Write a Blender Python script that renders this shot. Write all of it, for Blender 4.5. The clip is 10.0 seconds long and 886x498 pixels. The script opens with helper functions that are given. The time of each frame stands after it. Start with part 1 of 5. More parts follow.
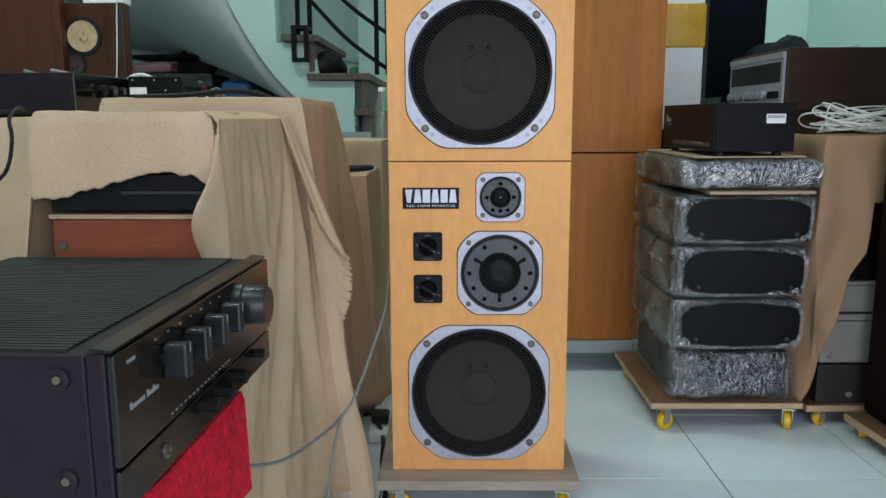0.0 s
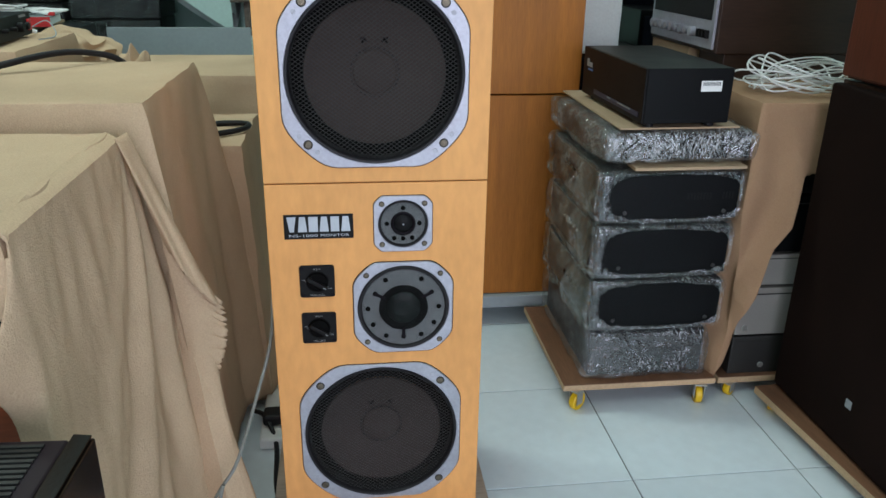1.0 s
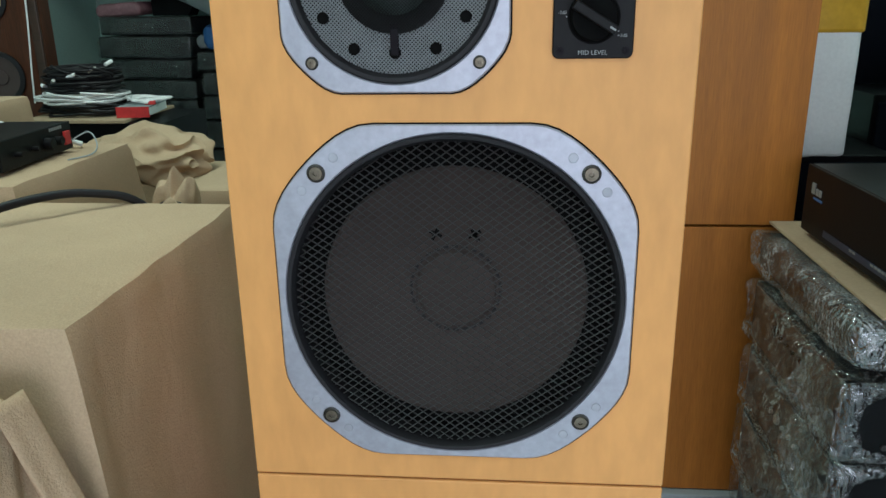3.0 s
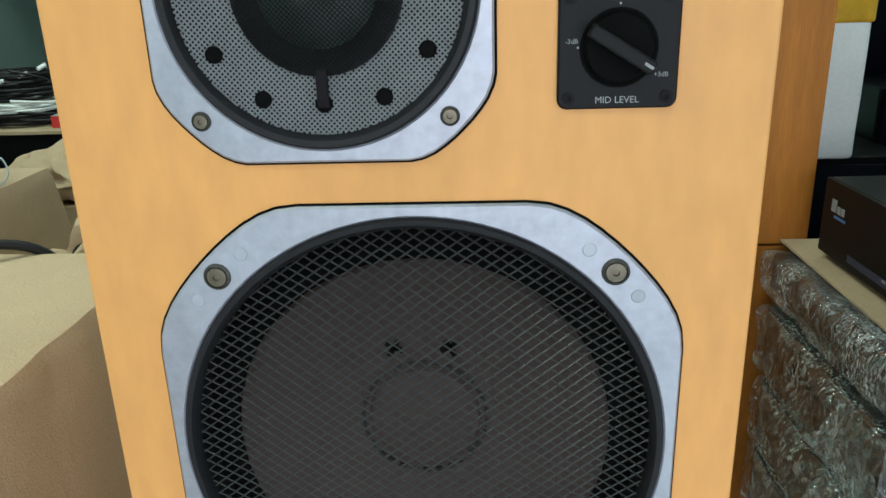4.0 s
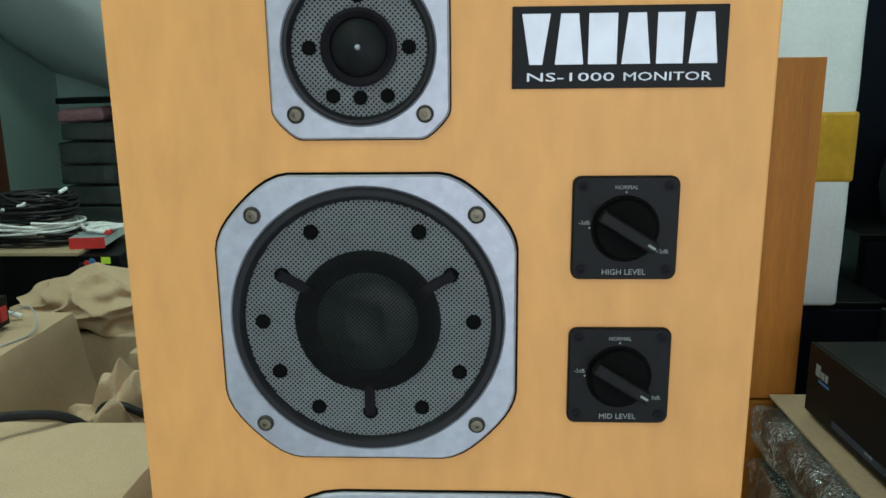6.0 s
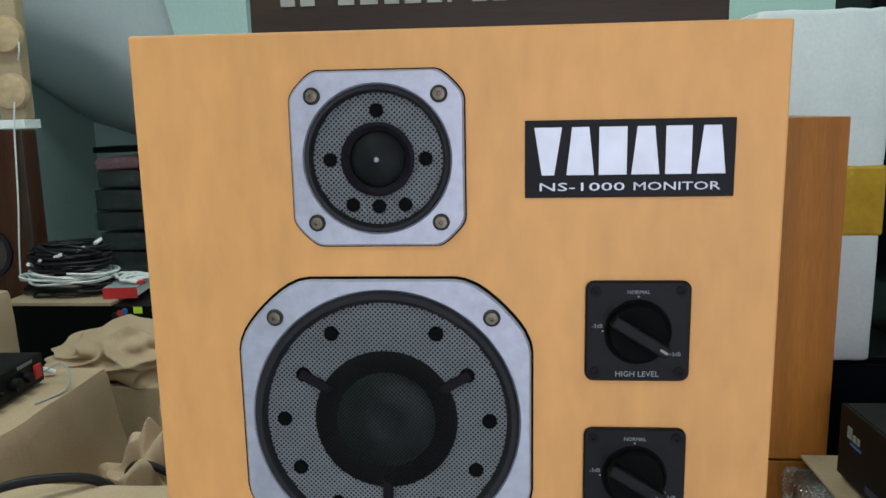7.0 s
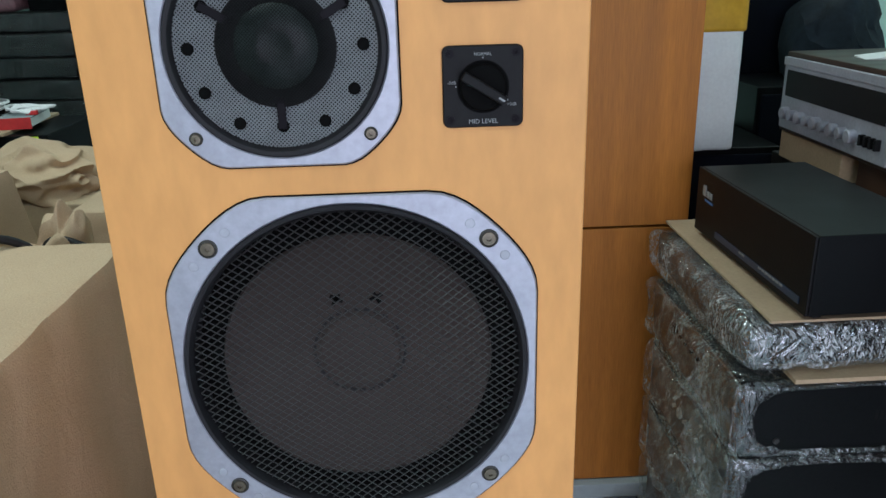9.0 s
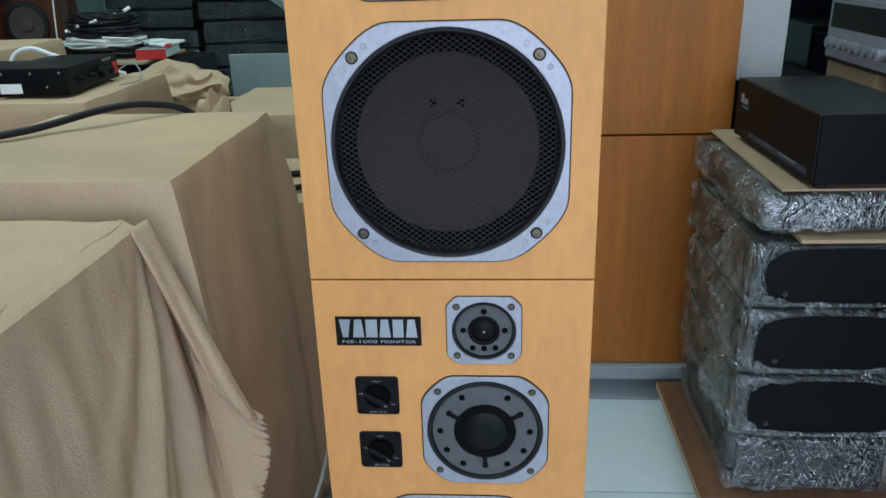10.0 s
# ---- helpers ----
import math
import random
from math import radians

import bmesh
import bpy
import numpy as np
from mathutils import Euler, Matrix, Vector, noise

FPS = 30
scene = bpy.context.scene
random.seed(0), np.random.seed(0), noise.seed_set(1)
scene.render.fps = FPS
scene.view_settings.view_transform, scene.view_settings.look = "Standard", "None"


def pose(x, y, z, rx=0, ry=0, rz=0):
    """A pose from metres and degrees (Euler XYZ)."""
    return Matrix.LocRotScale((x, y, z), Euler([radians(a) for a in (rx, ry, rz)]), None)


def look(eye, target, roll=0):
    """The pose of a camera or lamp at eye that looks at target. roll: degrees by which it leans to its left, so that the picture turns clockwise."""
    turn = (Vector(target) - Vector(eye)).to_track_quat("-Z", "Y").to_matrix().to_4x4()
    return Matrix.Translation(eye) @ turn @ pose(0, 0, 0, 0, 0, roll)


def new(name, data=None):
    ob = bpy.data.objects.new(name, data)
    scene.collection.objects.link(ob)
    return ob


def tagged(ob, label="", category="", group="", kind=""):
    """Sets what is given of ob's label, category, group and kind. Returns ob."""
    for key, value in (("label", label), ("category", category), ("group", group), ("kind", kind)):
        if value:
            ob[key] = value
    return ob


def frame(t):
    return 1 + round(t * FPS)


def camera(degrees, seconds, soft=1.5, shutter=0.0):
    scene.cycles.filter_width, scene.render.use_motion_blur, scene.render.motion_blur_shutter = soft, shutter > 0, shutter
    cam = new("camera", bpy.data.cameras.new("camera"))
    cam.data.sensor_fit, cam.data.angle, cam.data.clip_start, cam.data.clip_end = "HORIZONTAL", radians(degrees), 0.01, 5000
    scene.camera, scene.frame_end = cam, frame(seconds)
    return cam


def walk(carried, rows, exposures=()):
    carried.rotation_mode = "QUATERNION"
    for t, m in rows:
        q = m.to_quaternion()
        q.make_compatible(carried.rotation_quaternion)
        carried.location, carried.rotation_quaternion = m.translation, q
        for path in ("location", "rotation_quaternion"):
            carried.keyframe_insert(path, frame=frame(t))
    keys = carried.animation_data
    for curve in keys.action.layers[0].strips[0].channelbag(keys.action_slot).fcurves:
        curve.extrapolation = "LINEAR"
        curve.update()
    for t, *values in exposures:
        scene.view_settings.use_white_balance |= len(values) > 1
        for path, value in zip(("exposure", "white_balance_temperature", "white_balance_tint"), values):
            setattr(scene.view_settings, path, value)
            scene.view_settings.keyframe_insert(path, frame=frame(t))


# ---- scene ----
cam = camera(60.1, 10.0)
EXPOSURES = [(0, 0.03, 6200, 8), (1, 0.12, 6200, 9), (1.5, -0.07, 6350, 8), (2, -0.02, 6200, 6), (2.5, -0.13, 6100, 5), (4, 0.26, 6350, 0), (5, -0.1, 6500, -3), (5.5, -0.11, 6350, -4), (6, -0.14, 6350, -2), (7.5, -0.22, 6250, 14), (8.5, -0.2, 6200, 13), (9, 0.03, 5950, 11), (9.5, 0.10, 5750, 4), (10, -0.03, 5700, 5)]
PATH = [
    (0, (-0.059, -1.577, 0.847), (-0.08, 0.395, 0.512), -0.2),
    (0.5, (-0.035, -1.508, 0.91), (-0.072, 0.442, 0.469), -2.0),
    (0.6, (-0.024, -1.466, 0.955), (-0.04, 0.468, 0.445), -3.2),
    (1, (-0.045, -1.24, 1.129), (0.19, 0.606, 0.397), 0.9),
    (1.4, (-0.039, -1.054, 1.193), (0.24, 0.807, 0.518), 0.2),
    (1.5, (-0.027, -1.015, 1.199), (0.274, 0.856, 0.562), -0.6),
    (2, (0.063, -0.851, 1.202), (-0.049, 1.079, 0.692), -4.8),
    (2.5, (0.068, -0.73, 1.188), (-0.185, 1.181, 0.655), -2.2),
    (2.7, (0.059, -0.684, 1.181), (-0.168, 1.22, 0.612), -1.5),
    (3.8, (0.031, -0.419, 1.181), (-0.009, 1.472, 0.53), -2.4),
    (4, (0.038, -0.4, 1.201), (-0.064, 1.489, 0.55), -1.8),
    (4.5, (0.025, -0.395, 1.268), (-0.097, 1.514, 0.683), -0.8),
    (5, (0.018, -0.415, 1.296), (-0.083, 1.514, 0.776), -1.7),
    (5.5, (0.01, -0.435, 1.308), (-0.058, 1.502, 0.815), -1.4),
    (6, (0.022, -0.438, 1.347), (-0.064, 1.51, 0.902), -0.6),
    (6.2, (0.026, -0.44, 1.365), (-0.076, 1.515, 0.956), -0.3),
    (7.3, (0.03, -0.443, 1.388), (-0.137, 1.519, 1.041), -1.3),
    (7.5, (0.03, -0.443, 1.386), (-0.119, 1.52, 1.035), -1.2),
    (8, (0.018, -0.461, 1.371), (-0.068, 1.499, 0.98), -0.9),
    (8.5, (0.014, -0.502, 1.307), (0.054, 1.429, 0.787), -0.4),
    (9, (0.055, -0.579, 1.248), (0.118, 1.303, 0.575), -1.6),
    (9.5, (0.121, -0.746, 1.192), (-0.062, 1.11, 0.469), -3.9),
    (9.6, (0.124, -0.771, 1.181), (-0.114, 1.081, 0.466), -3.7),
    (10, (0.059, -0.925, 1.162), (-0.078, 0.937, 0.443), -1.7),
]
walk(cam, [(t, look(eye, target, roll)) for t, eye, target, roll in PATH], EXPOSURES)

# ---- world and light ----
world = bpy.data.worlds.new("world")
scene.world = world
world.use_nodes = True
sky = world.node_tree.nodes.new("ShaderNodeTexSky")
sky.sky_type, sky.sun_disc = "NISHITA", False
sky.sun_elevation, sky.sun_rotation = radians(40), radians(200)
world.node_tree.links.new(sky.outputs[0], world.node_tree.nodes["Background"].inputs[0])
world.node_tree.nodes["Background"].inputs[1].default_value = 0.1


def area(name, m, sx, sy, watts, colour):
    d = bpy.data.lights.new(name, "AREA")
    d.shape, d.size, d.size_y, d.energy, d.color = "RECTANGLE", sx, sy, watts, colour
    ob = new(name, d)
    ob.matrix_world = m
    return ob


# daylight through the shop front behind the camera, tubes on the ceiling
area("shopfront_daylight", look((0.75, -4.0, 1.15), (-0.1, 0, 0.75)), 3.0, 2.0, 68, (0.98, 0.945, 1.11))
# last tube is an added fill, unseen, only to brighten the back right wall
TUBES = [(-1.0, -1.2, 3.05, 17), (0.0, -1.7, 3.05, 5), (-0.9, 0.9, 3.05, 24), (1.4, 2.5, 3.05, 19)]
for tx, ty, tz, watts in TUBES:
    area("unseen_tube_light", pose(tx, ty, tz - 0.05), 1.2, 0.12, watts, (0.85, 1.0, 0.90))


# ---- materials ----
def material(name, base, rough=0.6, metal=0.0, vary=0.12, scale=6.0, fine=60.0, bump=0.05, stretch=(1, 1, 1), dark=None, spec=0.5, rough_vary=0.1, crease=0.0):
    """Surface with large blotches and fine grain; stretch gives the grain its direction."""
    m = bpy.data.materials.new(name)
    m.use_nodes = True
    nt = m.node_tree
    b = nt.nodes["Principled BSDF"]
    tc = nt.nodes.new("ShaderNodeTexCoord")
    mp = nt.nodes.new("ShaderNodeMapping")
    mp.inputs["Scale"].default_value = stretch
    nt.links.new(tc.outputs["Object"], mp.inputs[0])
    big, small = nt.nodes.new("ShaderNodeTexNoise"), nt.nodes.new("ShaderNodeTexNoise")
    for n, s, d in ((big, scale, 4), (small, fine, 6)):
        n.inputs["Scale"].default_value, n.inputs["Detail"].default_value = s, d
        nt.links.new(mp.outputs[0], n.inputs["Vector"])
    mixf = nt.nodes.new("ShaderNodeMath")
    mixf.operation = "MULTIPLY_ADD"
    mixf.inputs[1].default_value = 0.45
    nt.links.new(small.outputs[0], mixf.inputs[0])
    half = nt.nodes.new("ShaderNodeMath")
    half.operation = "MULTIPLY"
    half.inputs[1].default_value = 0.55
    nt.links.new(big.outputs[0], half.inputs[0])
    nt.links.new(half.outputs[0], mixf.inputs[2])
    ramp = nt.nodes.new("ShaderNodeValToRGB")
    lo = dark or tuple(c * (1 - 2 * vary) for c in base)
    ramp.color_ramp.elements[0].position, ramp.color_ramp.elements[1].position = 0.33, 0.67
    ramp.color_ramp.elements[0].color, ramp.color_ramp.elements[1].color = (*lo, 1), (*[min(1, c * (1 + vary)) for c in base], 1)
    nt.links.new(mixf.outputs[0], ramp.inputs[0])
    nt.links.new(ramp.outputs[0], b.inputs["Base Color"])
    rr = nt.nodes.new("ShaderNodeMapRange")
    rr.inputs["To Min"].default_value, rr.inputs["To Max"].default_value = max(0.02, rough - rough_vary), min(1, rough + rough_vary)
    nt.links.new(big.outputs[0], rr.inputs["Value"])
    nt.links.new(rr.outputs[0], b.inputs["Roughness"])
    b.inputs["Metallic"].default_value = metal
    b.inputs["Specular IOR Level"].default_value = spec
    if bump:
        bp = nt.nodes.new("ShaderNodeBump")
        bp.inputs["Strength"].default_value, bp.inputs["Distance"].default_value = bump, 0.004
        nt.links.new(small.outputs[0], bp.inputs["Height"])
        nt.links.new(bp.outputs[0], b.inputs["Normal"])
        if crease:
            cr, warp = nt.nodes.new("ShaderNodeTexNoise"), nt.nodes.new("ShaderNodeBump")
            cr.inputs["Scale"].default_value, cr.inputs["Detail"].default_value, cr.inputs["Distortion"].default_value = 9, 3, 1.5
            nt.links.new(mp.outputs[0], cr.inputs["Vector"])
            warp.inputs["Strength"].default_value, warp.inputs["Distance"].default_value = crease, 0.02
            nt.links.new(cr.outputs[0], warp.inputs["Height"])
            nt.links.new(bp.outputs[0], warp.inputs["Normal"])
            nt.links.new(warp.outputs[0], b.inputs["Normal"])
    return m


def film_material(name, tint, gloss, high, stretch, start=0.50, end=0.72, patch=(0.36, 0.64)):
    """Cling film: clear, glossy, buckled; white streaks paint in highlights and bunched places."""
    m = bpy.data.materials.new(name)
    m.use_nodes = True
    nt = m.node_tree
    b = nt.nodes["Principled BSDF"]
    b.inputs["Base Color"].default_value, b.inputs["Roughness"].default_value = (*tint, 1), 0.2
    tc = nt.nodes.new("ShaderNodeTexCoord")
    # highlights drawn as stretched patches of pale colour, on top of the real gloss
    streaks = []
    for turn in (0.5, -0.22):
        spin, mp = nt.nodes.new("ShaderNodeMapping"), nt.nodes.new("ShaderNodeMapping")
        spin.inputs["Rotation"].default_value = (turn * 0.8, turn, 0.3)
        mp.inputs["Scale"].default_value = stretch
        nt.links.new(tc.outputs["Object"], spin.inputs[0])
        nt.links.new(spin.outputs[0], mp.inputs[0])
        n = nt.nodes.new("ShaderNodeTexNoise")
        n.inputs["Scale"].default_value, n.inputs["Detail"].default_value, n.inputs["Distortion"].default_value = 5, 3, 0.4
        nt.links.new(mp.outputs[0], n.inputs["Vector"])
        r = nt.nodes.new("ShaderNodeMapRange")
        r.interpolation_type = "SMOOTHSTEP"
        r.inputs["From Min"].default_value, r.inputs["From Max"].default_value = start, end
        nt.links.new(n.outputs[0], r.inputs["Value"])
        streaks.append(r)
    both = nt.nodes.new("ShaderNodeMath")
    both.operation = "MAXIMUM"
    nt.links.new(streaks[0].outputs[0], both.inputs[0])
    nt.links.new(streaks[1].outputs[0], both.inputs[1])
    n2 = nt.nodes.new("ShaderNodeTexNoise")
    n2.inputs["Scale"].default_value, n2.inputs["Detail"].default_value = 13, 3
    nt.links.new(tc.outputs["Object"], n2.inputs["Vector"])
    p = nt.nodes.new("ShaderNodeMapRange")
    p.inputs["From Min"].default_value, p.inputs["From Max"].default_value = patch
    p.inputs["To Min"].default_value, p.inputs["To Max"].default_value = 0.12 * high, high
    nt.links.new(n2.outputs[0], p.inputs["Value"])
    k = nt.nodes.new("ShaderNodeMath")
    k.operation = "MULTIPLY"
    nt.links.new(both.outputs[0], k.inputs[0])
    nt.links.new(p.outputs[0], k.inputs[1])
    n3 = nt.nodes.new("ShaderNodeTexNoise")
    n3.inputs["Scale"].default_value, n3.inputs["Detail"].default_value, n3.inputs["Distortion"].default_value = 34, 2.5, 2.2
    nt.links.new(tc.outputs["Object"], n3.inputs["Vector"])
    bp = nt.nodes.new("ShaderNodeBump")
    bp.inputs["Strength"].default_value, bp.inputs["Distance"].default_value = 0.9, 0.009
    nt.links.new(n3.outputs[0], bp.inputs["Height"])
    nt.links.new(bp.outputs[0], b.inputs["Normal"])
    clear, shine = nt.nodes.new("ShaderNodeBsdfTransparent"), nt.nodes.new("ShaderNodeBsdfGlossy")
    clear.inputs["Color"].default_value = (0.94, 0.96, 0.95, 1)
    shine.inputs["Color"].default_value, shine.inputs["Roughness"].default_value = (0.9, 0.93, 0.92, 1), 0.13
    nt.links.new(bp.outputs[0], shine.inputs["Normal"])
    m1, m2 = nt.nodes.new("ShaderNodeMixShader"), nt.nodes.new("ShaderNodeMixShader")
    m1.inputs[0].default_value = gloss
    nt.links.new(clear.outputs[0], m1.inputs[1])
    nt.links.new(shine.outputs[0], m1.inputs[2])
    nt.links.new(k.outputs[0], m2.inputs[0])
    nt.links.new(m1.outputs[0], m2.inputs[1])
    nt.links.new(b.outputs[0], m2.inputs[2])
    nt.links.new(m2.outputs[0], nt.nodes["Material Output"].inputs["Surface"])
    return m


VENEER = material("birch_veneer", (0.725, 0.345, 0.115), 0.42, vary=0.075, scale=5, fine=34, bump=0.012, stretch=(2.2, 2.2, 0.8), spec=0.22)
TEAK = material("teak_veneer", (0.41, 0.150, 0.024), 0.45, spec=0.2, vary=0.16, scale=4, fine=60, bump=0.03, stretch=(7, 7, 0.35))
REDWOOD = material("red_brown_wood", (0.23, 0.058, 0.022), 0.5, spec=0.3, vary=0.15, scale=4, fine=40, bump=0.03, stretch=(0.5, 5, 5))
ROSEWOOD = material("dark_rosewood", (0.070, 0.021, 0.008), 0.4, spec=0.2, vary=0.3, scale=4, fine=40, bump=0.03, stretch=(6, 6, 0.5))
WALNUT = material("walnut_case", (0.040, 0.019, 0.011), 0.42, vary=0.2, scale=4, fine=40, bump=0.03, spec=0.3, stretch=(0.5, 5, 5))
BOARD = material("grey_oak_board", (0.36, 0.29, 0.23), 0.5, vary=0.15, scale=4, fine=40, bump=0.03, stretch=(0.6, 6, 6))
BOARD_BROWN = material("brown_board", (0.20, 0.10, 0.055), 0.45, vary=0.15, scale=4, fine=40, bump=0.03, stretch=(6, 0.6, 6))
BOARD_EDGE = material("chipboard_edge", (0.52, 0.36, 0.21), 0.7, vary=0.15, fine=200)
CLOTH = material("beige_cloth", (0.53, 0.376, 0.245), 0.95, vary=0.10, scale=3.5, fine=420, bump=0.4, spec=0.15, crease=0.2)
RED_CLOTH = material("red_cloth", (0.62, 0.010, 0.03), 0.9, vary=0.3, scale=70, fine=190, bump=0.5, spec=0.2)
ALU = material("cast_aluminium", (0.40, 0.40, 0.455), 0.44, metal=0.5, vary=0.10, scale=14, fine=160, bump=0.06)
SCREW_RING = material("dark_screw_ring", (0.035, 0.030, 0.024), 0.5, vary=0.2, bump=0)
PLUG = material("grey_plug", (0.40, 0.40, 0.45), 0.55, metal=0.2, bump=0)
SCREW = material("screw_metal", (0.15, 0.125, 0.09), 0.4, metal=0.6, vary=0.2, fine=300)
BLACK = material("black_plastic", (0.0055, 0.0052, 0.0055), 0.5, vary=0.15, fine=200, bump=0.05, spec=0.17)
BLACK_METAL = material("black_painted_metal", (0.0045, 0.0050, 0.0056), 0.42, vary=0.15, fine=220, bump=0.05, spec=0.12)
RUBBER = material("black_rubber", (0.011, 0.010, 0.0115), 0.5, vary=0.1, fine=120, spec=0.25)
GAP_BLACK = material("gap_black", (0.004, 0.0038, 0.0038), 0.8, bump=0, spec=0.05)
CONE = material("paper_cone", (0.054, 0.036, 0.032), 0.85, vary=0.1, fine=120)
DOME_BLACK = material("black_tweeter_dome", (0.006, 0.006, 0.0065), 0.5, vary=0.2, scale=30, spec=0.15)
DOME = material("dark_dome", (0.020, 0.028, 0.026), 0.36, vary=0.2, scale=30, spec=0.35)
WIRE_DARK = material("black_wire_mesh", (0.040, 0.036, 0.036), 0.34, metal=0.15, vary=0.1, bump=0)
WIRE_FINE = material("fine_black_mesh", (0.006, 0.006, 0.006), 0.6, vary=0.1, bump=0, spec=0.15)
WIRE_GREY = material("grey_wire_mesh", (0.22, 0.22, 0.23), 0.4, metal=0.4, vary=0.1, bump=0)
SPOKE = material("spoke_paint", (0.006, 0.0042, 0.0065), 0.55, bump=0, spec=0.12)
SILVER = material("silver_foil", (0.40, 0.42, 0.45), 0.34, metal=0.5, vary=0.08, fine=60, bump=0)
PRINT = material("pale_print", (0.26, 0.26, 0.26), 0.6, bump=0)
WHITE = material("white_plastic", (0.78, 0.78, 0.76), 0.45, vary=0.05)
LABEL = material("paper_label", (0.85, 0.85, 0.83), 0.6, vary=0.03)
BAR = material("label_print", (0.15, 0.15, 0.16), 0.7, bump=0)
STRIPE = material("dark_blue_strip", (0.012, 0.028, 0.065), 0.3, bump=0)
MAHOGANY = material("dark_red_mahogany", (0.085, 0.022, 0.011), 0.4, spec=0.3, vary=0.2, scale=4, fine=40, bump=0.03, stretch=(5, 5, 0.5))
TAN_CLOTH = material("tan_cloth", (0.40, 0.245, 0.145), 0.95, vary=0.10, scale=3.5, fine=420, bump=0.4, spec=0.15, crease=0.2)
BLUE = material("blue_print", (0.05, 0.16, 0.40), 0.4, bump=0)
YELLOW = material("yellow_wheel", (0.80, 0.50, 0.005), 0.45, vary=0.12, scale=20)
ZINC = material("zinc_bracket", (0.5, 0.49, 0.46), 0.4, metal=0.8, vary=0.15, fine=200)
WALL = material("mint_plaster", (0.56, 0.73, 0.68), 0.75, vary=0.05, scale=1.5, fine=90, bump=0.06)
SOFFIT = material("soffit_plaster", (0.52, 0.56, 0.57), 0.8, vary=0.05, scale=1.5, fine=90, bump=0.06)
CEIL = material("white_ceiling", (0.75, 0.77, 0.76), 0.85, vary=0.03)
GROUT = material("grout", (0.09, 0.10, 0.10), 0.9, fine=150)
STONE = material("brown_granite", (0.15, 0.115, 0.095), 0.65, vary=0.3, scale=60, fine=200, spec=0.2)
FOAM = material("white_foam", (0.84, 0.88, 0.85), 0.8, vary=0.05, scale=8, fine=120, bump=0.25)
TAPE = material("yellow_tape", (0.62, 0.36, 0.03), 0.25, vary=0.1, scale=12)
CARD = material("cardboard", (0.44, 0.32, 0.20), 0.85, vary=0.08, scale=5, fine=160)
GRILLE = material("dark_brown_grille_cloth", (0.012, 0.006, 0.0045), 0.9, vary=0.2, fine=400, bump=0.2, spec=0.08)
NAVY = material("navy_black_grille", (0.006, 0.008, 0.014), 0.8, vary=0.2, fine=400, bump=0.2, spec=0.1)
GREY_METAL = material("warm_grey_metal", (0.33, 0.31, 0.285), 0.45, metal=0.3, vary=0.07, fine=250)
DARK_GREY = material("dark_grey_metal", (0.022, 0.021, 0.02), 0.5, vary=0.12, fine=250)
AUB = material("aubergine_metal", (0.012, 0.0055, 0.0105), 0.5, vary=0.12, fine=250, spec=0.22)
VENT = material("grey_green_vent_metal", (0.020, 0.022, 0.021), 0.45, vary=0.12, fine=250, spec=0.35)
KNOB = material("satin_black_knob", (0.009, 0.010, 0.012), 0.32, vary=0.1, fine=200, bump=0.02, spec=0.4)
BRONZE = material("bronze_black_panel", (0.008, 0.0058, 0.0045), 0.2, metal=0.2, vary=0.1, fine=300)
SLATE = material("slate_grey_panel", (0.30, 0.34, 0.35), 0.6, vary=0.05)
CABLE_GREY = material("grey_cable", (0.20, 0.20, 0.18), 0.5, vary=0.1)
CREAM = material("cream_paper", (0.55, 0.38, 0.22), 0.8, vary=0.12, scale=20)
PINK = material("faded_pink_plastic", (0.32, 0.16, 0.18), 0.5, vary=0.2, scale=20)
NAVY_CLOTH = material("navy_fabric", (0.012, 0.020, 0.030), 0.9, vary=0.3, scale=8)
BOOK_RED = material("red_card", (0.6, 0.03, 0.03), 0.5)
GREEN = material("dull_green", (0.02, 0.14, 0.05), 0.5)
STICKER = material("green_yellow_sticker", (0.62, 0.85, 0.05), 0.6)
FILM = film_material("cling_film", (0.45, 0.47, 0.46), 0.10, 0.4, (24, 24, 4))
FILM_TIGHT = film_material("glint_streaked_film", (0.60, 0.61, 0.64), 0.10, 0.72, (60, 60, 4), 0.53, 0.70)
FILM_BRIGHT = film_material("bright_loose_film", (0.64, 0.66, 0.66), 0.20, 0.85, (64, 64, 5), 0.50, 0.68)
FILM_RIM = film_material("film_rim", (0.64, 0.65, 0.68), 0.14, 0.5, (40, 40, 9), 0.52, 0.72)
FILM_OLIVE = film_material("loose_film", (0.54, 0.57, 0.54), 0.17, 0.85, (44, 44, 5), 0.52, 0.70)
TILE = material("pale_glazed_tile", (0.76, 0.84, 0.87), 0.16, vary=0.035, scale=2, fine=30, bump=0.01, rough_vary=0.06)


# ---- building helpers ----
def thing(name, m, label, category, group="", kind=""):
    e = new(name)
    e.empty_display_size = 0.05
    e.matrix_basis = m
    return tagged(e, label, category, group, kind)


def part(name, bm, mat, parent, label="", smooth=False):
    me = bpy.data.meshes.new(name)
    bm.normal_update()
    bm.to_mesh(me)
    bm.free()
    me.materials.append(mat)
    if smooth:
        me.polygons.foreach_set("use_smooth", [True] * len(me.polygons))
        me.set_sharp_from_angle(angle=radians(40))
    ob = new(name, me)
    ob.parent = parent
    return tagged(ob, label)


def setting(name, bm, mat, label="", category=""):
    ob = part(name, bm, mat, None, label)
    return tagged(ob, label, category, "", "structure")


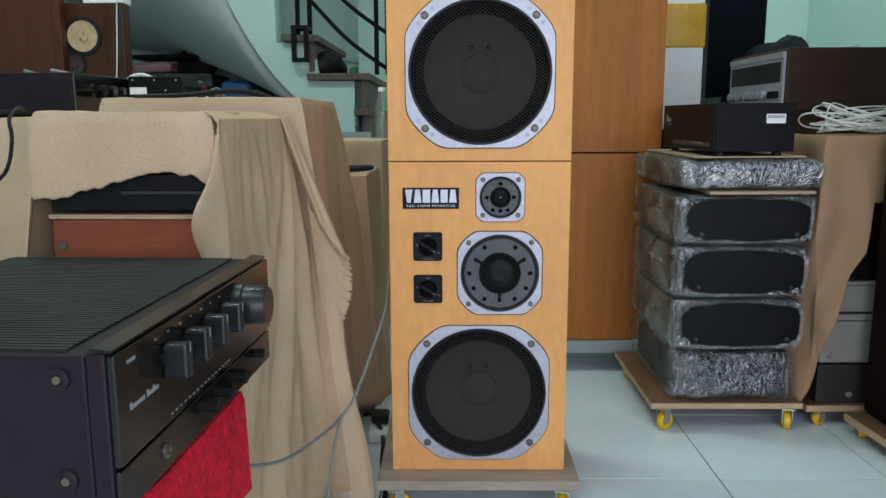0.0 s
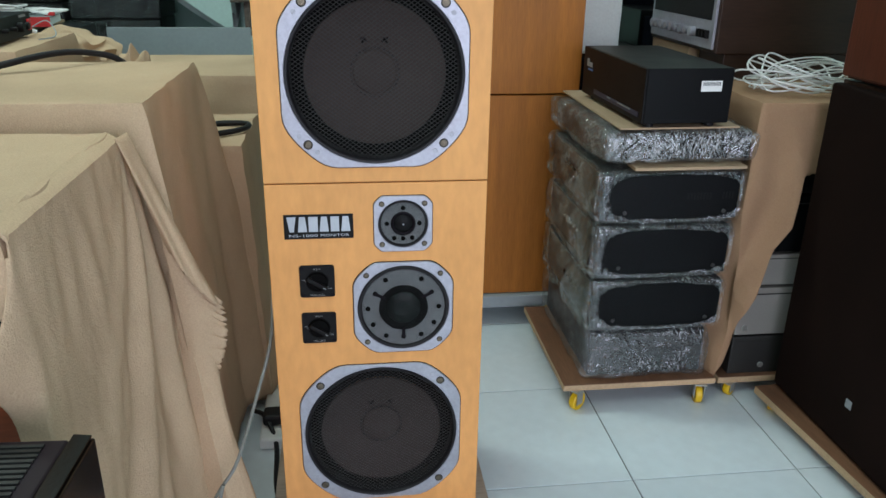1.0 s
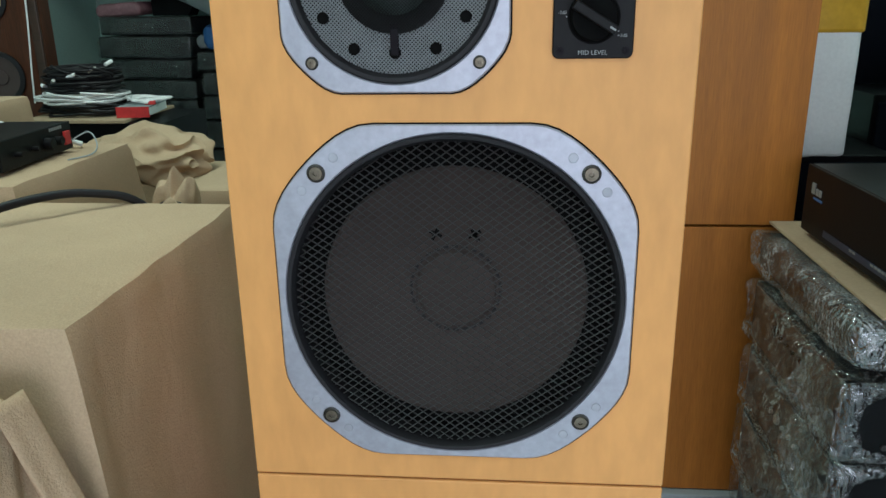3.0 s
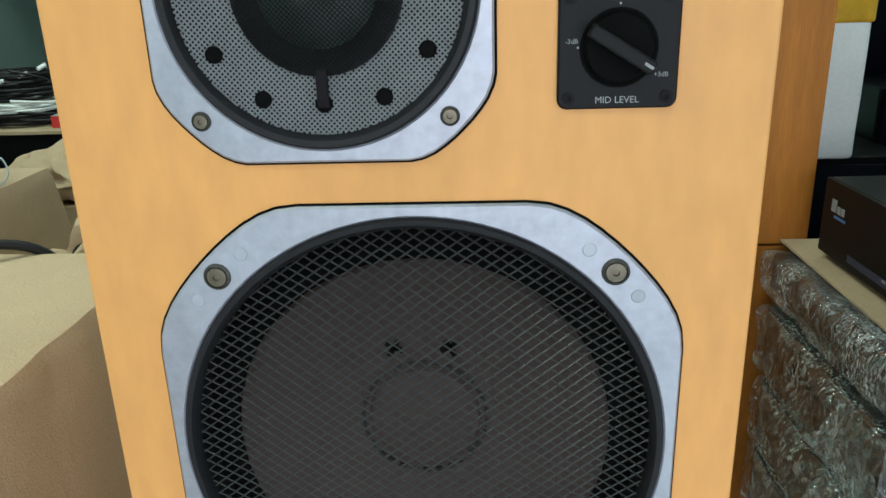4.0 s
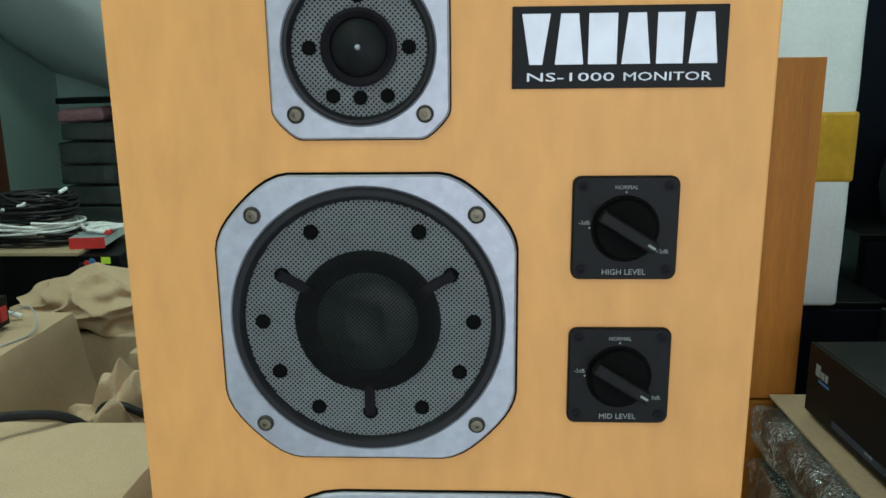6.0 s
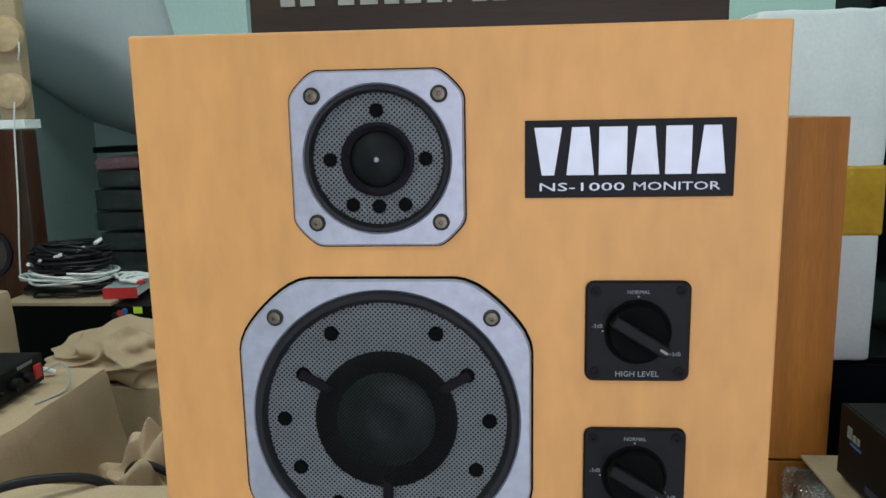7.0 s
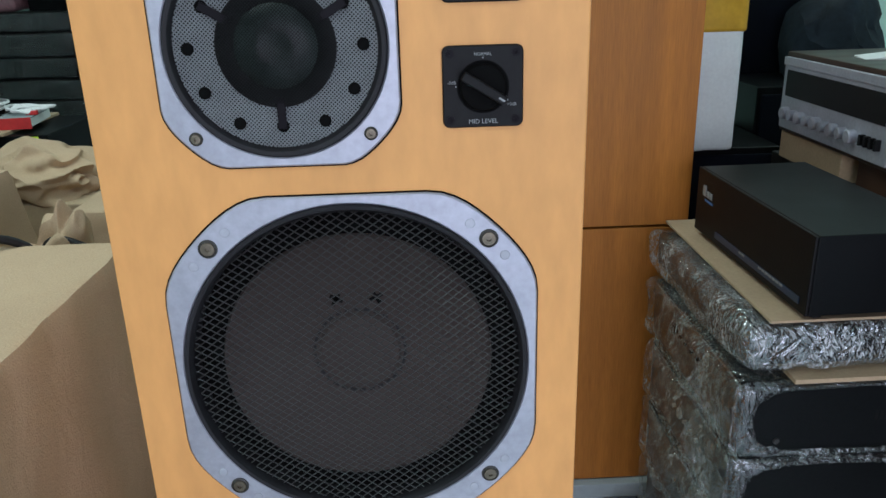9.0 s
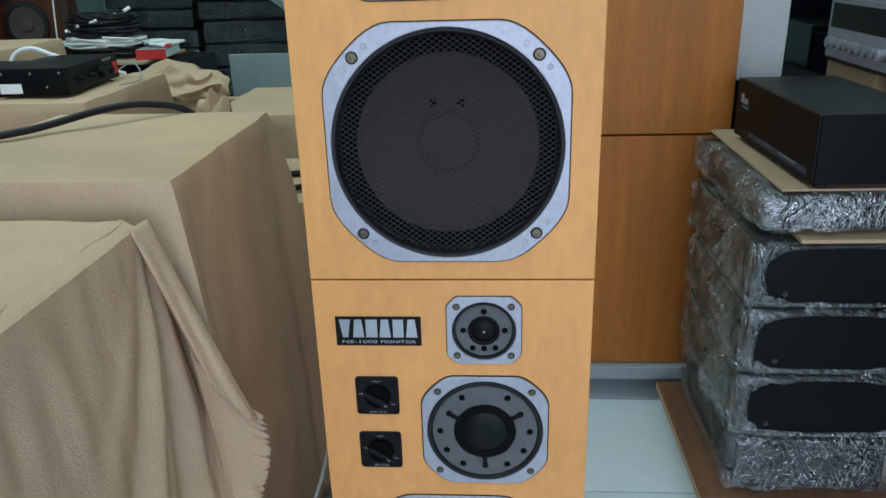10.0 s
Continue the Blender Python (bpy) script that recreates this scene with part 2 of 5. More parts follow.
def box(x0, x1, y0, y1, z0, z1, bev=0.0, seg=2):
    bm = bmesh.new()
    bmesh.ops.create_cube(bm, size=1.0, matrix=Matrix.Translation(((x0 + x1) / 2, (y0 + y1) / 2, (z0 + z1) / 2)) @ Matrix.Diagonal((x1 - x0, y1 - y0, z1 - z0, 1)))
    if bev:
        bmesh.ops.bevel(bm, geom=bm.edges[:], offset=bev, segments=seg, affect="EDGES", profile=0.5)
    return bm


def merge(*bms):
    out = bms[0]
    for b in bms[1:]:
        me = bpy.data.meshes.new("t")
        b.to_mesh(me)
        b.free()
        out.from_mesh(me)
        bpy.data.meshes.remove(me)
    return out


def moved(bm, m):
    bm.transform(m)
    return bm


FRONT = Matrix(((1, 0, 0, 0), (0, 0, -1, 0), (0, 1, 0, 0), (0, 0, 0, 1)))  # local z -> towards -y, local y -> up


def lathe(profile, seg=48):
    """Turned round z: (radius, height) pairs."""
    bm = bmesh.new()
    rings = []
    for r, h in profile:
        if r < 1e-6:
            rings.append([bm.verts.new((0, 0, h))])
        else:
            rings.append([bm.verts.new((r * math.cos(2 * math.pi * i / seg), r * math.sin(2 * math.pi * i / seg), h)) for i in range(seg)])
    for a, b in zip(rings, rings[1:]):
        for i in range(seg):
            j = (i + 1) % seg
            if len(a) == 1 and len(b) > 1:
                bm.faces.new((a[0], b[i], b[j]))
            elif len(b) == 1 and len(a) > 1:
                bm.faces.new((a[i], a[j], b[0]))
            elif len(a) > 1:
                bm.faces.new((a[i], a[j], b[j], b[i]))
    bmesh.ops.recalc_face_normals(bm, faces=bm.faces[:])
    return bm


def rod(r, h, seg=20, bev=0.15):
    b = r * bev
    return lathe([(0, 0), (r, 0), (r, h - b), (r - b, h), (0, h)], seg)


def tube(points, r, seg=8, closed=False):
    """A cable along points, rounded through them."""
    pts = [Vector(p) for p in points]
    n = len(pts)
    fine_pts = []
    for i in range(n if closed else n - 1):
        p0, p1, p2, p3 = (pts[(i - 1) % n], pts[i], pts[(i + 1) % n], pts[(i + 2) % n]) if closed else (pts[max(i - 1, 0)], pts[i], pts[i + 1], pts[min(i + 2, n - 1)])
        for k in range(6):
            t = k / 6
            fine_pts.append(0.5 * (2 * p1 + (p2 - p0) * t + (2 * p0 - 5 * p1 + 4 * p2 - p3) * t * t + (3 * p1 - p0 - 3 * p2 + p3) * t ** 3))
    if not closed:
        fine_pts.append(pts[-1])
    bm = bmesh.new()
    rings = []
    m = len(fine_pts)
    for i, p in enumerate(fine_pts):
        a = fine_pts[(i + 1) % m] if closed or i < m - 1 else p
        b = fine_pts[(i - 1) % m] if closed or i > 0 else p
        d = (a - b).normalized() if (a - b).length > 1e-9 else Vector((0, 0, 1))
        u = d.cross(Vector((0.13, 0.21, 0.97))).normalized()
        v = d.cross(u)
        rings.append([bm.verts.new(p + r * (math.cos(2 * math.pi * k / seg) * u + math.sin(2 * math.pi * k / seg) * v)) for k in range(seg)])
    pairs = list(zip(rings, rings[1:])) + ([(rings[-1], rings[0])] if closed else [])
    for a, b in pairs:
        for k in range(seg):
            bm.faces.new((a[k], a[(k + 1) % seg], b[(k + 1) % seg], b[k]))
    if not closed:
        bm.faces.new(rings[0][::-1])
        bm.faces.new(rings[-1])
    return bm


def octagon(half, flat, arc=True):
    angles = {2 * math.pi * i / 96 for i in range(96)}
    a = math.atan2(flat, half)
    angles |= {(q * math.pi / 2 + s * a) % (2 * math.pi) for q in range(4) for s in (-1, 1)}
    out = []
    for t in sorted(angles):
        c, s = abs(math.cos(t)), abs(math.sin(t))
        cut = (half + flat) / (c + s)
        if arc:
            cut = 0.75 * math.hypot(half, flat) + 0.25 * cut
        soft = ((c / half) ** 30 + (s / half) ** 30 + cut ** -30) ** (-1 / 30)
        out.append((t, min(soft * 1.012, half / max(c, 1e-9), half / max(s, 1e-9))))
    return out


def plate(half, flat, hole, h0, h1, bev=0.0012, arc=True):
    """Eight-sided cast plate with a round opening, lying in xy, from h0 to h1."""
    bm = bmesh.new()
    rows = []
    for t, r in octagon(half, flat, arc):
        c, s = math.cos(t), math.sin(t)
        prof = [(r, h0), (r, h1 - bev), (r - bev, h1), (hole + bev, h1), (hole, h1 - bev), (hole, h0)]
        rows.append([bm.verts.new((q * c, q * s, h)) for q, h in prof])
    n = len(rows)
    for i in range(n):
        a, b = rows[i], rows[(i + 1) % n]
        for k in range(5):
            bm.faces.new((a[k], b[k], b[k + 1], a[k + 1]))
    return bm


def rounded_rect(w, h, r, d, bev=0.001):
    """Plate w x h with round corners in xy, d thick."""
    bm = bmesh.new()
    loops = []
    for inset, z in ((0, 0), (0, d - bev), (bev, d)):
        ring = []
        for q, (cx, cy) in enumerate(((w / 2 - r, h / 2 - r), (-w / 2 + r, h / 2 - r), (-w / 2 + r, -h / 2 + r), (w / 2 - r, -h / 2 + r))):
            for k in range(5):
                t = math.pi / 2 * (q + k / 4)
                ring.append(bm.verts.new((cx + (r - inset) * math.cos(t), cy + (r - inset) * math.sin(t), z)))
        loops.append(ring)
    for a, b in zip(loops, loops[1:]):
        for i in range(len(a)):
            j = (i + 1) % len(a)
            bm.faces.new((a[i], a[j], b[j], b[i]))
    bm.faces.new(loops[-1])
    bm.faces.new(loops[0][::-1])
    return bm


def wires(r0, r1, pitch, width, height, lift, kx=1.0, step=0.006):
    """Two crossing sets of wires between radius r0 and r1; lift(r) is the height of the mesh."""
    verts, faces = [], []
    for way in (1, -1):
        d = Vector((kx, way, 0)).normalized()
        nrm = Vector((-d.y, d.x, 0))
        k = int(r1 / pitch)
        for i in range(-k, k + 1):
            off = i * pitch
            if abs(off) >= r1:
                continue
            hl = math.sqrt(r1 * r1 - off * off)
            spans = [(-hl, hl)]
            if abs(off) < r0:
                hi = math.sqrt(r0 * r0 - off * off)
                spans = [(-hl, -hi), (hi, hl)]
            for a, b in spans:
                m = max(1, int((b - a) / step))
                prev = None
                for j in range(m + 1):
                    s = a + (b - a) * j / m
                    p = nrm * off + d * s
                    z = lift(p.length)
                    base = len(verts)
                    verts += [(p + nrm * width / 2 + Vector((0, 0, z)))[:], (p + Vector((0, 0, z + height)))[:], (p - nrm * width / 2 + Vector((0, 0, z)))[:]]
                    if prev is not None:
                        faces += [(prev, base, base + 1, prev + 1), (prev + 1, base + 1, base + 2, prev + 2)]
                    prev = base
    me = bpy.data.meshes.new("wires")
    me.from_pydata(verts, [], faces)
    bm = bmesh.new()
    bm.from_mesh(me)
    bpy.data.meshes.remove(me)
    return bm


def words(text, size):
    """Raised lettering centred on the origin in xy."""
    c = bpy.data.curves.new("words", "FONT")
    c.body, c.size, c.extrude, c.align_x, c.align_y, c.resolution_u = text, size, 0.0002, "CENTER", "CENTER", 2
    ob = new("words", c)
    me = bpy.data.meshes.new_from_object(ob)
    bpy.data.objects.remove(ob)
    bm = bmesh.new()
    bm.from_mesh(me)
    bpy.data.meshes.remove(me)
    return bm


def drape(x0, x1, y0, y1, top, hem, flare=0.08, folds=0.012, seed=0, sag=0.004, count=140, rows=26, round_r=0.012, jag=0.008, corner_flare=0.0, fine=0.1):
    """A cloth laid over a box. hem(side, u) gives how far it hangs; sides: 0 +x, 1 +y, 2 -x, 3 -y, u runs 0..1 along x or y upwards."""
    bm = bmesh.new()
    w, d = x1 - x0, y1 - y0
    total = 2 * (w + d)
    per = []
    for i in range(count):
        s = i / count * total
        if s < d:
            per.append((Vector((x1, y0 + s, 0)), Vector((1, 0, 0)), 0, s / d, s))
        elif s < d + w:
            per.append((Vector((x1 - (s - d), y1, 0)), Vector((0, 1, 0)), 1, 1 - (s - d) / w, s))
        elif s < 2 * d + w:
            per.append((Vector((x0, y1 - (s - d - w), 0)), Vector((-1, 0, 0)), 2, 1 - (s - d - w) / d, s))
        else:
            per.append((Vector((x0 + (s - 2 * d - w), y0, 0)), Vector((0, -1, 0)), 3, (s - 2 * d - w) / w, s))
    # normals turn gently round the corners
    nrm = []
    for i in range(count):
        v = Vector((0, 0, 0))
        for k in range(-5, 6):
            v += per[(i + k) % count][1]
        nrm.append(v.normalized())
    centre = Vector(((x0 + x1) / 2, (y0 + y1) / 2, 0))
    rings = []
    for f in (0.25, 0.5, 0.72, 0.88, 0.97):
        ring = []
        for p, _, _, _, s in per:
            q = centre + (p - centre) * f
            z = top - sag * (1 - f) + 0.004 * noise.noise(Vector((q.x * 7 + seed, q.y * 7, 0))) + 0.0015 * noise.noise(Vector((q.x * 30, q.y * 30, seed)))
            ring.append(bm.verts.new((q.x, q.y, z)))
        rings.append(ring)
    depths = []
    for i, (p, _, side, u, s) in enumerate(per):
        h = hem(side, u)
        depths.append(h + jag * noise.noise(Vector((s * 9, seed * 3.1, 0))) + jag * 0.6 * noise.noise(Vector((s * 60, seed, 5))))
    for r in range(rows + 1):
        ring = []
        for i, (p, _, side, u, s) in enumerate(per):
            t = r / rows
            dd = depths[i] * t ** 1.15
            if dd < round_r:
                out = -0.25 * (round_r - dd)
            else:
                out = 0.0
            ph = s + 0.09 * noise.noise(Vector((s * 4, dd * 3.0, seed)))
            wave = 0.9 * math.sin(ph * 38 + 2.2 * math.sin(s * 9 + seed)) + fine * 0.5 * math.sin(ph * 83 + seed * 2 + 1.5 * math.sin(s * 17) + 2 * dd) + 1.2 * noise.noise(Vector((s * 6, dd * 1.5, seed)))
            grow = min(1, dd / 0.5)
            push = flare * dd + folds * wave * grow + 0.005 * noise.noise(Vector((s * 12, dd * 10, seed + 3))) + out
            corner = 1 + 0.6 * grow * (1 - abs(nrm[i].dot(per[i][1])))
            q = p + nrm[i] * (push * corner + corner_flare * dd * min(1, 2.2 * (1 - abs(nrm[i].dot(per[i][1]))) ** 0.7))
            ring.append(bm.verts.new((q.x, q.y, top - dd)))
        rings.append(ring)
    mid = bm.verts.new((centre.x, centre.y, top - sag))
    for i in range(count):
        bm.faces.new((mid, rings[0][i], rings[0][(i + 1) % count]))
    for a, b in zip(rings, rings[1:]):
        for i in range(count):
            j = (i + 1) % count
            bm.faces.new((a[i], b[i], b[j], a[j]))
    bmesh.ops.recalc_face_normals(bm, faces=bm.faces[:])
    return bm


def cloth(name, bm, label, group="dust cloths", mat=None):
    ob = part(name, bm, mat or CLOTH, None, label, smooth=False)
    ob.data.polygons.foreach_set("use_smooth", [True] * len(ob.data.polygons))
    ob.data.set_sharp_from_angle(angle=radians(38))
    md = ob.modifiers.new("thickness", "SOLIDIFY")
    md.thickness, md.offset = 0.003, 1
    return tagged(ob, label, "cloth", group)


# ---- the room ----
X0, X1, Y0, Y1, TOP = -2.43, 2.4, -4.2, 4.05, 3.2
setting("wall_west", box(X0 - 0.12, X0, Y0, Y1, 0, TOP), WALL, "pale mint plaster wall behind the stock", "wall")
setting("wall_north", box(X0 - 0.12, X1 + 0.12, Y1, Y1 + 0.12, 0, TOP), WALL, "pale mint plaster back wall", "wall")
setting("wall_east", box(X1, X1 + 0.12, Y0, Y1, 0, TOP), WALL, "pale mint plaster side wall", "wall")
setting("wall_south", merge(box(X0 - 0.12, -1.6, Y0 - 0.12, Y0, 0, TOP), box(2.0, X1 + 0.12, Y0 - 0.12, Y0, 0, TOP), box(-1.6, 2.0, Y0 - 0.12, Y0, 2.8, TOP)), WALL, "mint wall with the open shop front", "wall")
setting("ceiling", box(X0 - 0.12, X1 + 0.12, Y0 - 0.12, Y1 + 0.12, TOP, TOP + 0.1), CEIL, "plain white ceiling", "ceiling")
floor = setting("floor", box(X0 - 0.1, X1 + 0.1, Y0 - 0.1, Y1 + 0.1, -0.1, -0.004), GROUT, "pale blue-white glazed tile floor with dark joints", "floor")
setting("ground", box(-40, 40, -60, Y0 - 0.12, -0.2, -0.02), GROUT, "grey pavement outside the shop front", "pavement")
# one batten per tube, the added fill included
for i, (tx, ty, tz, watts) in enumerate(TUBES):
    lamp = thing("ceiling_light", pose(tx, ty, TOP), "white fluorescent batten on the ceiling, out of view", "lamp", "ceiling lights")
    part("body", box(-0.62, 0.62, -0.04, 0.04, -0.05, 0, 0.005), WHITE, lamp)


# ---- loudspeakers ----
def screw(r, parent, x, z, h):
    m = Matrix.Translation((x, 0, z)) @ FRONT @ Matrix.Translation((0, 0, h))
    sc = part("screw", moved(lathe([(0, 0), (r, 0), (r, 0.0008), (r * 0.82, 0.0016), (r * 0.78, 0.0006), (0, 0.0006)], 18), m), SCREW_RING, parent, "", True)
    part("head", moved(lathe([(0, 0.0008), (r * 0.74, 0.0008), (r * 0.70, 0.0020), (r * 0.26, 0.0022), (r * 0.22, 0.001), (0, 0.001)], 14), m), SCREW, sc, "", True)


def at(x, z, h=0.0):
    return Matrix.Translation((x, 0, z)) @ FRONT @ Matrix.Translation((0, 0, h))


def bore(ob, holes):
    """Cut round recesses (x, z, radius, depth) into the front of a cabinet."""
    for x, z, r, deep in holes:
        cut = part("cutter", moved(lathe([(0, -deep), (r, -deep), (r, 0.01), (0, 0.01)], 96), at(x, z)), GAP_BLACK, None)
        cut.parent = ob.parent
        md = ob.modifiers.new("bore", "BOOLEAN")
        md.object, md.operation, md.solver = cut, "DIFFERENCE", "EXACT"
        bpy.context.view_layer.update()
        me = bpy.data.meshes.new_from_object(ob.evaluated_get(bpy.context.evaluated_depsgraph_get()))
        ob.modifiers.remove(md)
        ob.data = me
        bpy.data.objects.remove(cut)


def monitor(m, s, label):
    """Three-way monitor, 375 x 675 x 326 mm; s: side of the midrange and tweeter."""
    sp = thing("loudspeaker", m, label, "loudspeaker", "stacked monitor speakers")
    mx, mz, tz, wz = s * 0.043, 0.4415, 0.601, 0.1778
    body = part("cabinet", box(-0.1875, 0.1875, 0.0, 0.326, 0.001, 0.674, 0.0016), VENEER, sp, "yellow birch veneer")
    bore(body, ((0, wz, 0.1430, 0.05), (mx, mz, 0.0812, 0.03), (mx, tz, 0.0418, 0.025)))
    # woofer
    w = part("woofer", moved(plate(0.1505, 0.076, 0.1436, 0.0, 0.0035), at(0, wz)), ALU, sp, "silver cast aluminium frame", True)
    # black plate, slightly larger than the frame, stands for the shaded gap round it
    part("gap_black", moved(plate(0.1517, 0.0768, 0.1434, 0.0, 0.0008, 0.0002), at(0, wz)), GAP_BLACK, w)
    part("rim", moved(lathe([(0.1436, -0.012), (0.1436, 0.0035), (0.1425, 0.0052), (0.1395, 0.0048), (0.1370, 0.0015), (0.1360, -0.006), (0.1360, -0.03)], 96), at(0, wz)), RUBBER, w, "black rubber rim", True)
    part("cone", moved(lathe([(0.1145, -0.013), (0.113, -0.0095), (0.111, -0.012), (0.036, -0.031), (0.034, -0.028), (0.02, -0.024), (0.0, -0.022)], 72), at(0, wz)), CONE, w, "matt dark brown paper cone", True)
    part("surround", moved(lathe([(0.138, -0.022), (0.130, -0.018), (0.122, -0.013), (0.114, -0.0145)], 72), at(0, wz)), GAP_BLACK, w, "black roll surround", True)
    part("grille", moved(wires(0.0, 0.1362, 0.0056, 0.00115, 0.0006, lambda r: 0.001 - 0.5 * r * r if r < 0.112 else -0.0053 + (r - 0.112) * 0.12, 1.4), at(0, wz)), WIRE_DARK, w, "black expanded wire mesh")["kind"] = "stuff"
    # markings printed on the cone: dashes round the cap and two short marks
    for k in range(30):
        a = 2 * math.pi * k / 30
        part("dash", moved(box(-0.0026, 0.0026, -0.0012, 0.0012, 0, 0.0014), at(0, wz, -0.0303) @ Matrix.Rotation(a, 4, "Z") @ Matrix.Translation((0, 0.0395, 0))), RUBBER, w)
    for q in (-1, 1):
        part("mark", moved(merge(box(-0.006, 0.006, -0.0016, 0.0016, 0, 0.0018), box(-0.0016, 0.0016, -0.007, 0.005, 0, 0.0018)), at(q * 0.017, wz + 0.052, -0.0265) @ Matrix.Rotation(q * 0.5, 4, "Z")), GAP_BLACK, w)
    for q in range(4):
        a = math.pi / 4 + q * math.pi / 2
        x, z = 0.157 * math.cos(a), wz + 0.157 * math.sin(a)
        screw(0.0078, w, x, z, 0.0035)
        for e in (-1, 1):
            part("plug", moved(rod(0.0042, 0.0006, 14), at(0.157 * math.cos(a + e * 0.125), wz + 0.157 * math.sin(a + e * 0.125), 0.0034)), PLUG, w)
    # midrange
    w = part("midrange", moved(plate(0.0886, 0.0495, 0.0815, 0.0, 0.0035), at(mx, mz)), ALU, sp, "silver cast aluminium frame", True)
    # shaded gap round the frame, again as a black plate
    part("gap_black", moved(plate(0.0900, 0.0503, 0.0812, 0.0, 0.0008, 0.0002), at(mx, mz)), GAP_BLACK, w)
    part("rim", moved(lathe([(0.0815, -0.006), (0.0815, 0.0035), (0.0800, 0.0052), (0.0770, 0.0050), (0.0745, 0.0024), (0.0735, -0.003), (0.0735, -0.018)], 72), at(mx, mz)), RUBBER, w, "black rubber rim", True)
    part("backing", moved(rod(0.079, 0.0011, 48), at(mx, mz, -0.0022)), GAP_BLACK, w)
    part("mesh_ring", moved(wires(0.0435, 0.074, 0.0021, 0.00105, 0.0004, lambda r: 0.0018, 1.0, 0.2), at(mx, mz, -0.0005)), WIRE_GREY, w, "grey woven wire mesh")["kind"] = "stuff"
    part("dome", moved(lathe([(0.0305, 0.0022), (0.027, 0.0042), (0.022, 0.0055), (0.016, 0.0064), (0.010, 0.0070), (0.009, 0.0066), (0, 0.0076)], 48), at(mx, mz, -0.0005)), DOME, w, "dark green-black dome", True)
    part("dome_ring", moved(lathe([(0.0445, 0.0012), (0.044, 0.0026), (0.036, 0.0032), (0.0305, 0.0018)], 48), at(mx, mz, -0.0005)), DOME_BLACK, w, "black suspension ring", True)
    part("dome_mesh", moved(wires(0.0, 0.0435, 0.0018, 0.0005, 0.0003, lambda r: 0.0105 - 3.6 * r * r, 1.0, 0.01), at(mx, mz, -0.0005)), WIRE_FINE, w, "fine black wire mesh")["kind"] = "stuff"
    for k in range(12):
        a = k * math.pi / 6
        if k == 3:
            continue
        spoke = k in (1, 5, 9)
        rr = 0.058 if spoke else 0.0635
        part("hole", moved(rod(0.0046, 0.0032, 16, 0.1), at(mx + rr * math.cos(a), mz + rr * math.sin(a), -0.0005)), GAP_BLACK, w)
        if spoke:
            part("spoke", moved(box(0.036, 0.060, -0.0032, 0.0032, 0.0030, 0.0046, 0.0006), at(mx, mz, -0.0005) @ Matrix.Rotation(a, 4, "Z")), SPOKE, w)
    for q in range(4):
        a = math.pi / 4 + q * math.pi / 2
        screw(0.0052, w, mx + 0.0925 * math.cos(a), mz + 0.0925 * math.sin(a), 0.0035)
    # tweeter
    w = part("tweeter", moved(plate(0.0505, 0.0365, 0.0425, 0.0, 0.0035, 0.0012, False), at(mx, tz)), ALU, sp, "silver cast aluminium frame", True)
    # shaded gap round the frame, as a black plate
    part("gap_black", moved(plate(0.0513, 0.037, 0.0422, 0.0, 0.0008, 0.0002, False), at(mx, tz)), GAP_BLACK, w)
    part("rim", moved(lathe([(0.0425, -0.006), (0.0425, 0.0035), (0.0415, 0.0048), (0.0398, 0.0045), (0.0382, 0.0018), (0.0378, -0.003), (0.0378, -0.016)], 56), at(mx, tz)), RUBBER, w, "black rubber rim", True)
    part("backing", moved(rod(0.040, 0.0011, 40), at(mx, tz, -0.0020)), GAP_BLACK, w)
    part("mesh_ring", moved(wires(0.021, 0.038, 0.0021, 0.0011, 0.0004, lambda r: 0.0018, 1.0, 0.2), at(mx, tz, -0.0020)), WIRE_GREY, w, "grey woven wire mesh")["kind"] = "stuff"
    part("ring", moved(lathe([(0.0215, 0.001), (0.0215, 0.0042), (0.0195, 0.0048), (0.0165, 0.003), (0.016, 0.001)], 40), at(mx, tz, -0.0020)), SPOKE, w, "purple-black ring", True)
    part("dome", moved(lathe([(0.0165, 0.0012), (0.014, 0.0035), (0.009, 0.0055), (0.004, 0.007), (0, 0.0085)], 32), at(mx, tz, -0.0020)), DOME_BLACK, w, "", True)
    part("tip", moved(lathe([(0.0018, 0.0076), (0.001, 0.0090), (0, 0.0094)], 12), at(mx, tz, -0.0020)), ALU, w, "", True)
    for hx, hz in ((0, 0.028), (-0.028, 0), (0.028, 0), (-0.0155, -0.0265), (0, -0.0275), (0.0155, -0.0265)):
        part("hole", moved(rod(0.0041, 0.0032, 16, 0.1), at(mx + hx, tz + hz, -0.0020)), GAP_BLACK, w)
    for q in range(4):
        a = math.pi / 4 + q * math.pi / 2
        screw(0.0050, w, mx + 0.0517 * math.cos(a), tz + 0.0517 * math.sin(a), 0.0035)
    # name plate: plain upright bars and a thin line of short bars
    bx, bz = -s * 0.1005, 0.5995
    w = part("name_plate", moved(box(-0.0585, 0.0585, -0.022, 0.022, 0, 0.0012, 0.0004), at(bx, bz)), BLACK, sp, "black plate with silver blocks")
    for k in range(6):
        cx = -0.0455 + k * 0.0182
        lo, hi = (0.0035, 0.0078, 0.0078, 0.0078, 0.0072, 0.0078)[k], (0.0078, 0.0048, 0.0078, 0.0048, 0.0072, 0.0048)[k]
        blk = bmesh.new()
        quad = [blk.verts.new((qx, qy, 0.0005)) for qx, qy in ((-lo, -0.0125), (lo, -0.0125), (hi, 0.0145), (-hi, 0.0145))]
        blk.faces.new(quad)
        part("emblem_block", moved(blk, at(bx + cx, bz + 0.0035, 0.0012)), SILVER, w)
